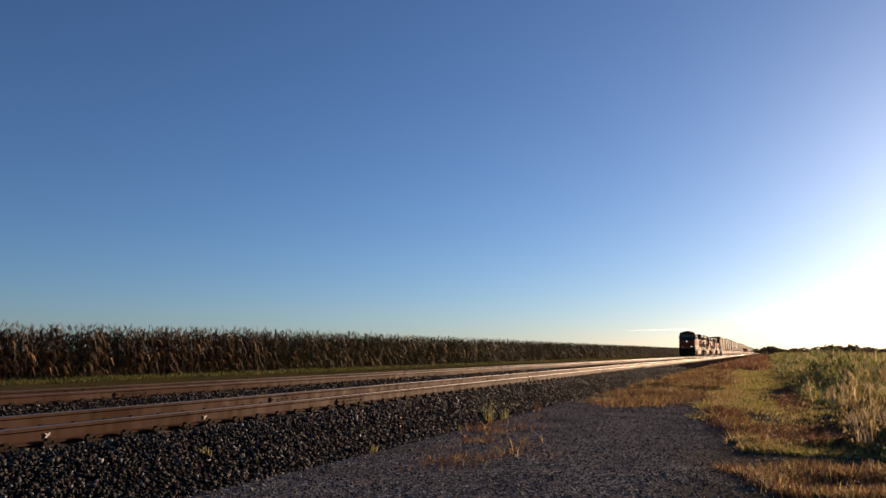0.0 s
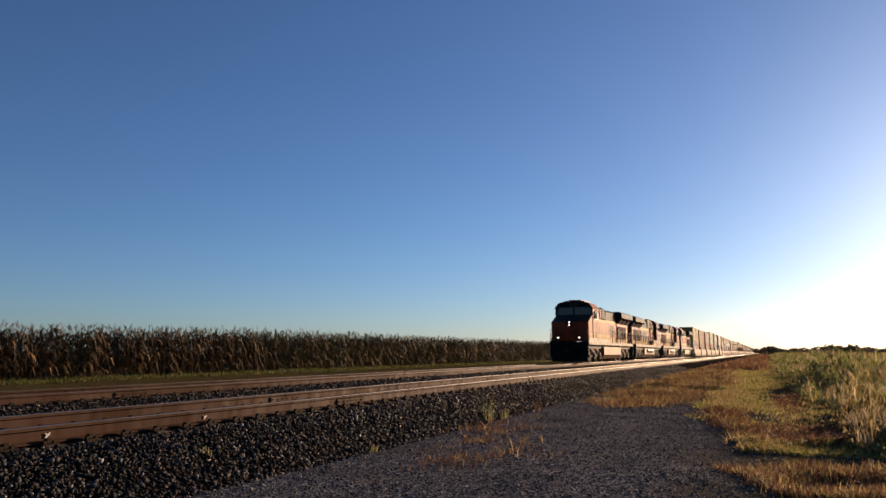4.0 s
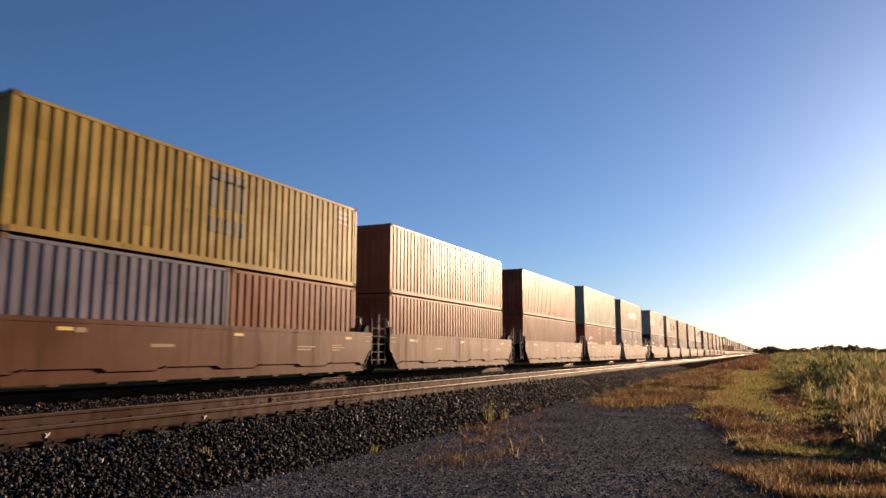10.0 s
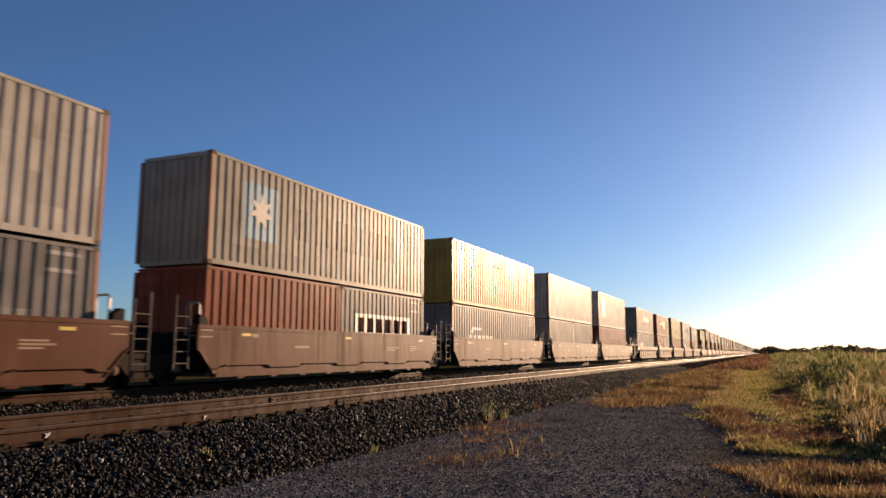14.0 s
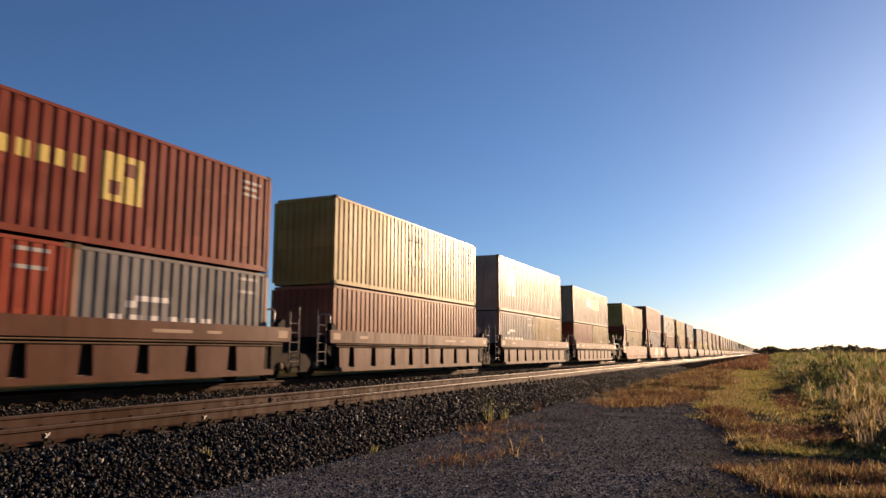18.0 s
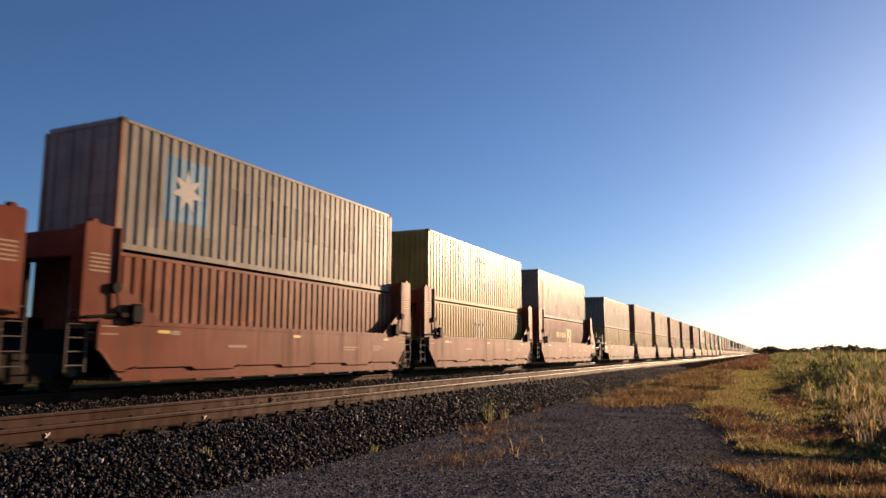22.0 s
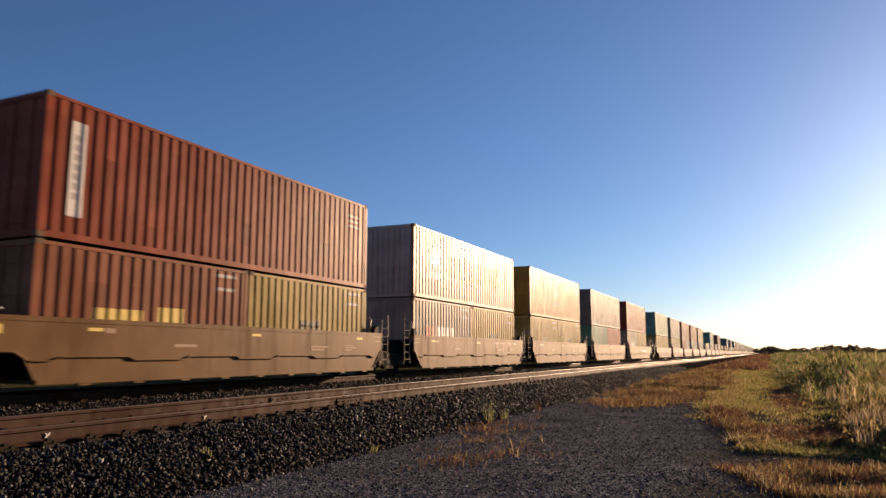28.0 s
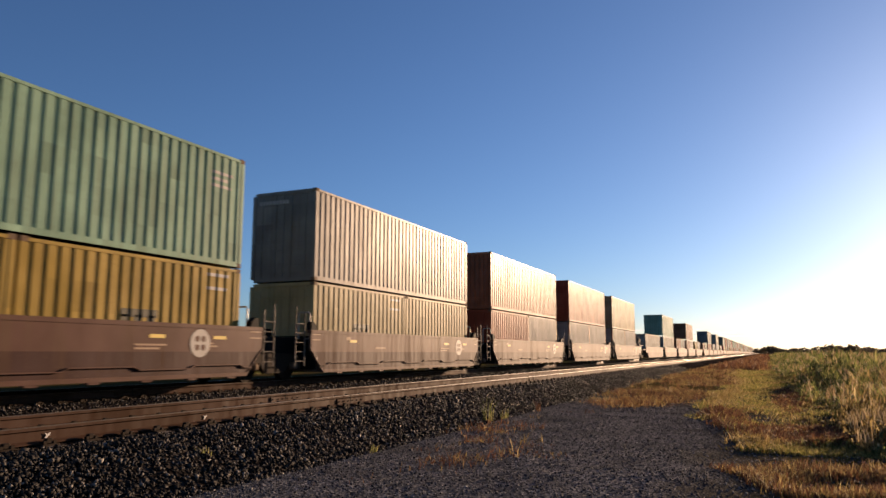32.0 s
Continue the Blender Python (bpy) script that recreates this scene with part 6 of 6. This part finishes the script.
    for sg in both:
        if not old:
            stripes(ob, 1.124, 5.12, 9.35, 3.32, 3.62, sg, 2)
        for y0 in ((5.4, 7.1, 8.55) if not old else (5.35, 6.55)):
            wd = 0.75 if not old else 0.85
            gr = part("grille", Shape().box(*slab(sg, 1.11, 1.15), y0, y0 + wd, 3.72, 4.28, 0.01), BLACK, ob)
            sl = Shape()
            for i in range(6):
                sl.box(*slab(sg, 1.145, 1.165), y0 + 0.04, y0 + wd - 0.04, 3.76 + i * 0.085, 3.79 + i * 0.085)
            part("slat", sl, LOCO_DARK, gr)
            for yy in (y0 - 0.2, y0 + wd + 0.04):
                part("frame_post", Shape().box(*slab(sg, 1.11, 1.20), yy, yy + 0.14, 3.62, 4.34, 0.015), LOCO_GREY, ob)
        part("duct", Shape().rod((sg * 1.2, 5.2, 3.66), (sg * 1.2, 9.2 if not old else 7.5, 3.66), 0.05, 8), BLACK, ob)
    # engine hood
    h0 = 7.62 if old else 9.35
    eng = Shape().prism([(-1.0, 1.68), (1.0, 1.68), (1.0, 3.66), (-1.0, 3.66)], "y", h0, 15.0)
    part("engine_hood", eng, body, ob)
    part("hood_roof", Shape().prism([(-1.02, 3.66), (1.02, 3.66), (1.02, 4.36), (0.86, 4.54), (-0.86, 4.54), (-1.02, 4.36)], "y", h0, 15.0, 0.01), LOCO_DARK, ob)
    part("exhaust", Shape().box(-0.35, 0.35, 11.0, 12.3, 4.53, 4.70, 0.04), BLACK, ob)
    part("stack", Shape().cyl((0.55, 10.2, 4.5), "z", 0.12, 0.24, 12), BLACK, ob)
    part("roof_hatch", Shape().box(0.3, 0.7, 13.4, 14.2, 4.53, 4.62, 0.02), BLACK, ob)
    for sg in both:
        stripes(ob, 1.003, h0 + 0.01, 15.0, 3.36, 3.66, sg)
        stripes(ob, 1.003, h0 + 0.01, 15.0, 1.72, 2.1, sg)
        for i in range(8 if not old else 10):
            y = h0 + 0.1 + i * 0.69
            dr = part("hood_door", Shape().box(*slab(sg, 0.998, 1.018), y, y + 0.65, 2.14, 3.32, 0.006), body, ob)
            part("latch", Shape().box(*slab(sg, 1.015, 1.04), y + 0.56, y + 0.60, 2.6, 2.76), STEEL, dr)
        # maker's word as plain slanted blocks
        for i in range(4):
            y, w, h = (9.55 + i * 1.12, 0.86, 0.72) if not heritage else (8.25 + i * 1.18, 0.94, 0.86)
            z = 2.5 if not heritage else 2.42
            lean = 0.22 if not heritage else 0.0
            lt = Shape()
            for y0, y1, z0, z1 in ((0.06, w - 0.08, 0, h),):
                q = [(y0 + lean * z0, z0), (y1 + lean * z0, z0), (y1 + lean * z1, z1), (y0 + lean * z1, z1)]
                q = [((y + a) if sg > 0 else (24.35 - 1.0 * heritage * 2.4 - y - a), z + b) for a, b in q]
                lt.prism(q, "x", *slab(sg, 1.017, 1.0225))
            part("lettering", lt, LOCO_YELLOW if heritage else LOCO_DARK, ob, "yellow letter blocks" if heritage else "dark letter blocks")
        if not heritage:
            part("swoosh", Shape().prism([(9.9, 2.44), (14.2, 2.40), (13.2, 2.34), (9.9, 2.38)], "x", *slab(sg, 1.0185, 1.023)), LOCO_DARK, ob)
    # radiator end
    part("radiator_hood", Shape().box(-1.06, 1.06, 15.0, 20.75, 1.68, 3.52, 0.02), body, ob)
    wing = Shape().prism([(-1.06, 3.50), (1.06, 3.50), (1.30, 3.90), (1.54, 3.98), (1.57, 4.02), (1.57, 4.47), (1.3, 4.60), (-1.3, 4.60), (-1.57, 4.47), (-1.57, 4.02), (-1.54, 3.98), (-1.30, 3.90)], "y", 14.95, 21.1, 0.02)
    part("radiator_wing", wing, LOCO_DARK, ob, "dark flared radiator housing")
    for sg in both:
        stripes(ob, 1.063, 15.0, 20.7, 1.72, 2.1, sg)
        part("walk_light", Shape().box(*slab(sg, 1.06, 1.09), 20.3, 20.5, 3.25, 3.4, 0.01), STEEL, ob)
        for i in range(3):
            y = 15.4 + i * 1.85
            part("wing_bracket", Shape().prism([(sg * 1.06, 3.45), (sg * 1.50, 3.97), (sg * 1.06, 3.97)], "y", y, y + 0.09), body, ob)
            part("radiator_screen", Shape().prism([(sg * 1.08, 3.52), (sg * 1.34, 3.90), (sg * 1.30, 3.92), (sg * 1.04, 3.54)], "y", y + 0.12, y + 1.72), BLACK, ob)
        for i, y in enumerate((15.35, 15.85, 16.45, 16.95, 17.6, 18.1, 18.75, 19.3)):
            part("louvre", Shape().box(*slab(sg, 1.06, 1.12), y, y + 0.34, 2.12, 3.2, 0.015), BLACK, ob)
            part("louvre_frame", Shape().box(*slab(sg, 1.06, 1.16), y - 0.10, y - 0.02, 2.08, 3.24, 0.01), DULL_ORANGE, ob)
        part("oval_plate", Shape().lathe([(0.0, 0.0), (0.2, 0.0), (0.2, 0.02), (0.0, 0.02)], (sg * 1.064 - (0.02 if sg < 0 else 0), 20.15, 2.9), "x", 18), DECAL["silver"], ob)
    part("rear_panel", Shape().box(-0.9, 0.9, 20.74, 20.78, 1.75, 3.4, 0.01), body, ob)
    # side handrails
    for sg in both:
        y0 = 7.9 if old else 9.45
        n = 10 if old else 9
        for i in range(n + 1):
            y = y0 + (20.7 - y0) * i / n
            part("stanchion", Shape().box(*slab(sg, 1.44, 1.485), y - 0.045, y + 0.045, 1.45, 2.68, 0.008), BLACK, ob)
        part("handrail", Shape().rod((sg * 1.465, y0, 2.68), (sg * 1.465, 20.75, 2.68), 0.02).rod((sg * 1.465, y0, 2.2), (sg * 1.465, 20.75, 2.2), 0.014), BLACK, ob)
    return ob


LOCO_LEN = 22.05


def build_locomotives():
    front = -197.7
    for i, (number, old, dull, back, heritage) in enumerate((("7931", False, False, False, False), ("5163", True, True, True, False), ("5343", True, True, True, True), ("7932", False, False, False, False))):
        ob = locomotive(number, old, dull, heritage)
        s = front + LOCO_LEN * i
        roll(ob, s + (LOCO_LEN if back else 0), 0, 180 if back else 0)


def motions():
    for ob, s, z, turn in MOVERS:
        walk(ob, [(t, pose(FAR, s - V * (t - 15), RAIL + z, 0, 0, turn)) for t in (0, 16, 32)])


build_locomotives()
build_cars()
build_corn()
build_grass()
build_distance()
build_stones()
rail_tags()
motions()
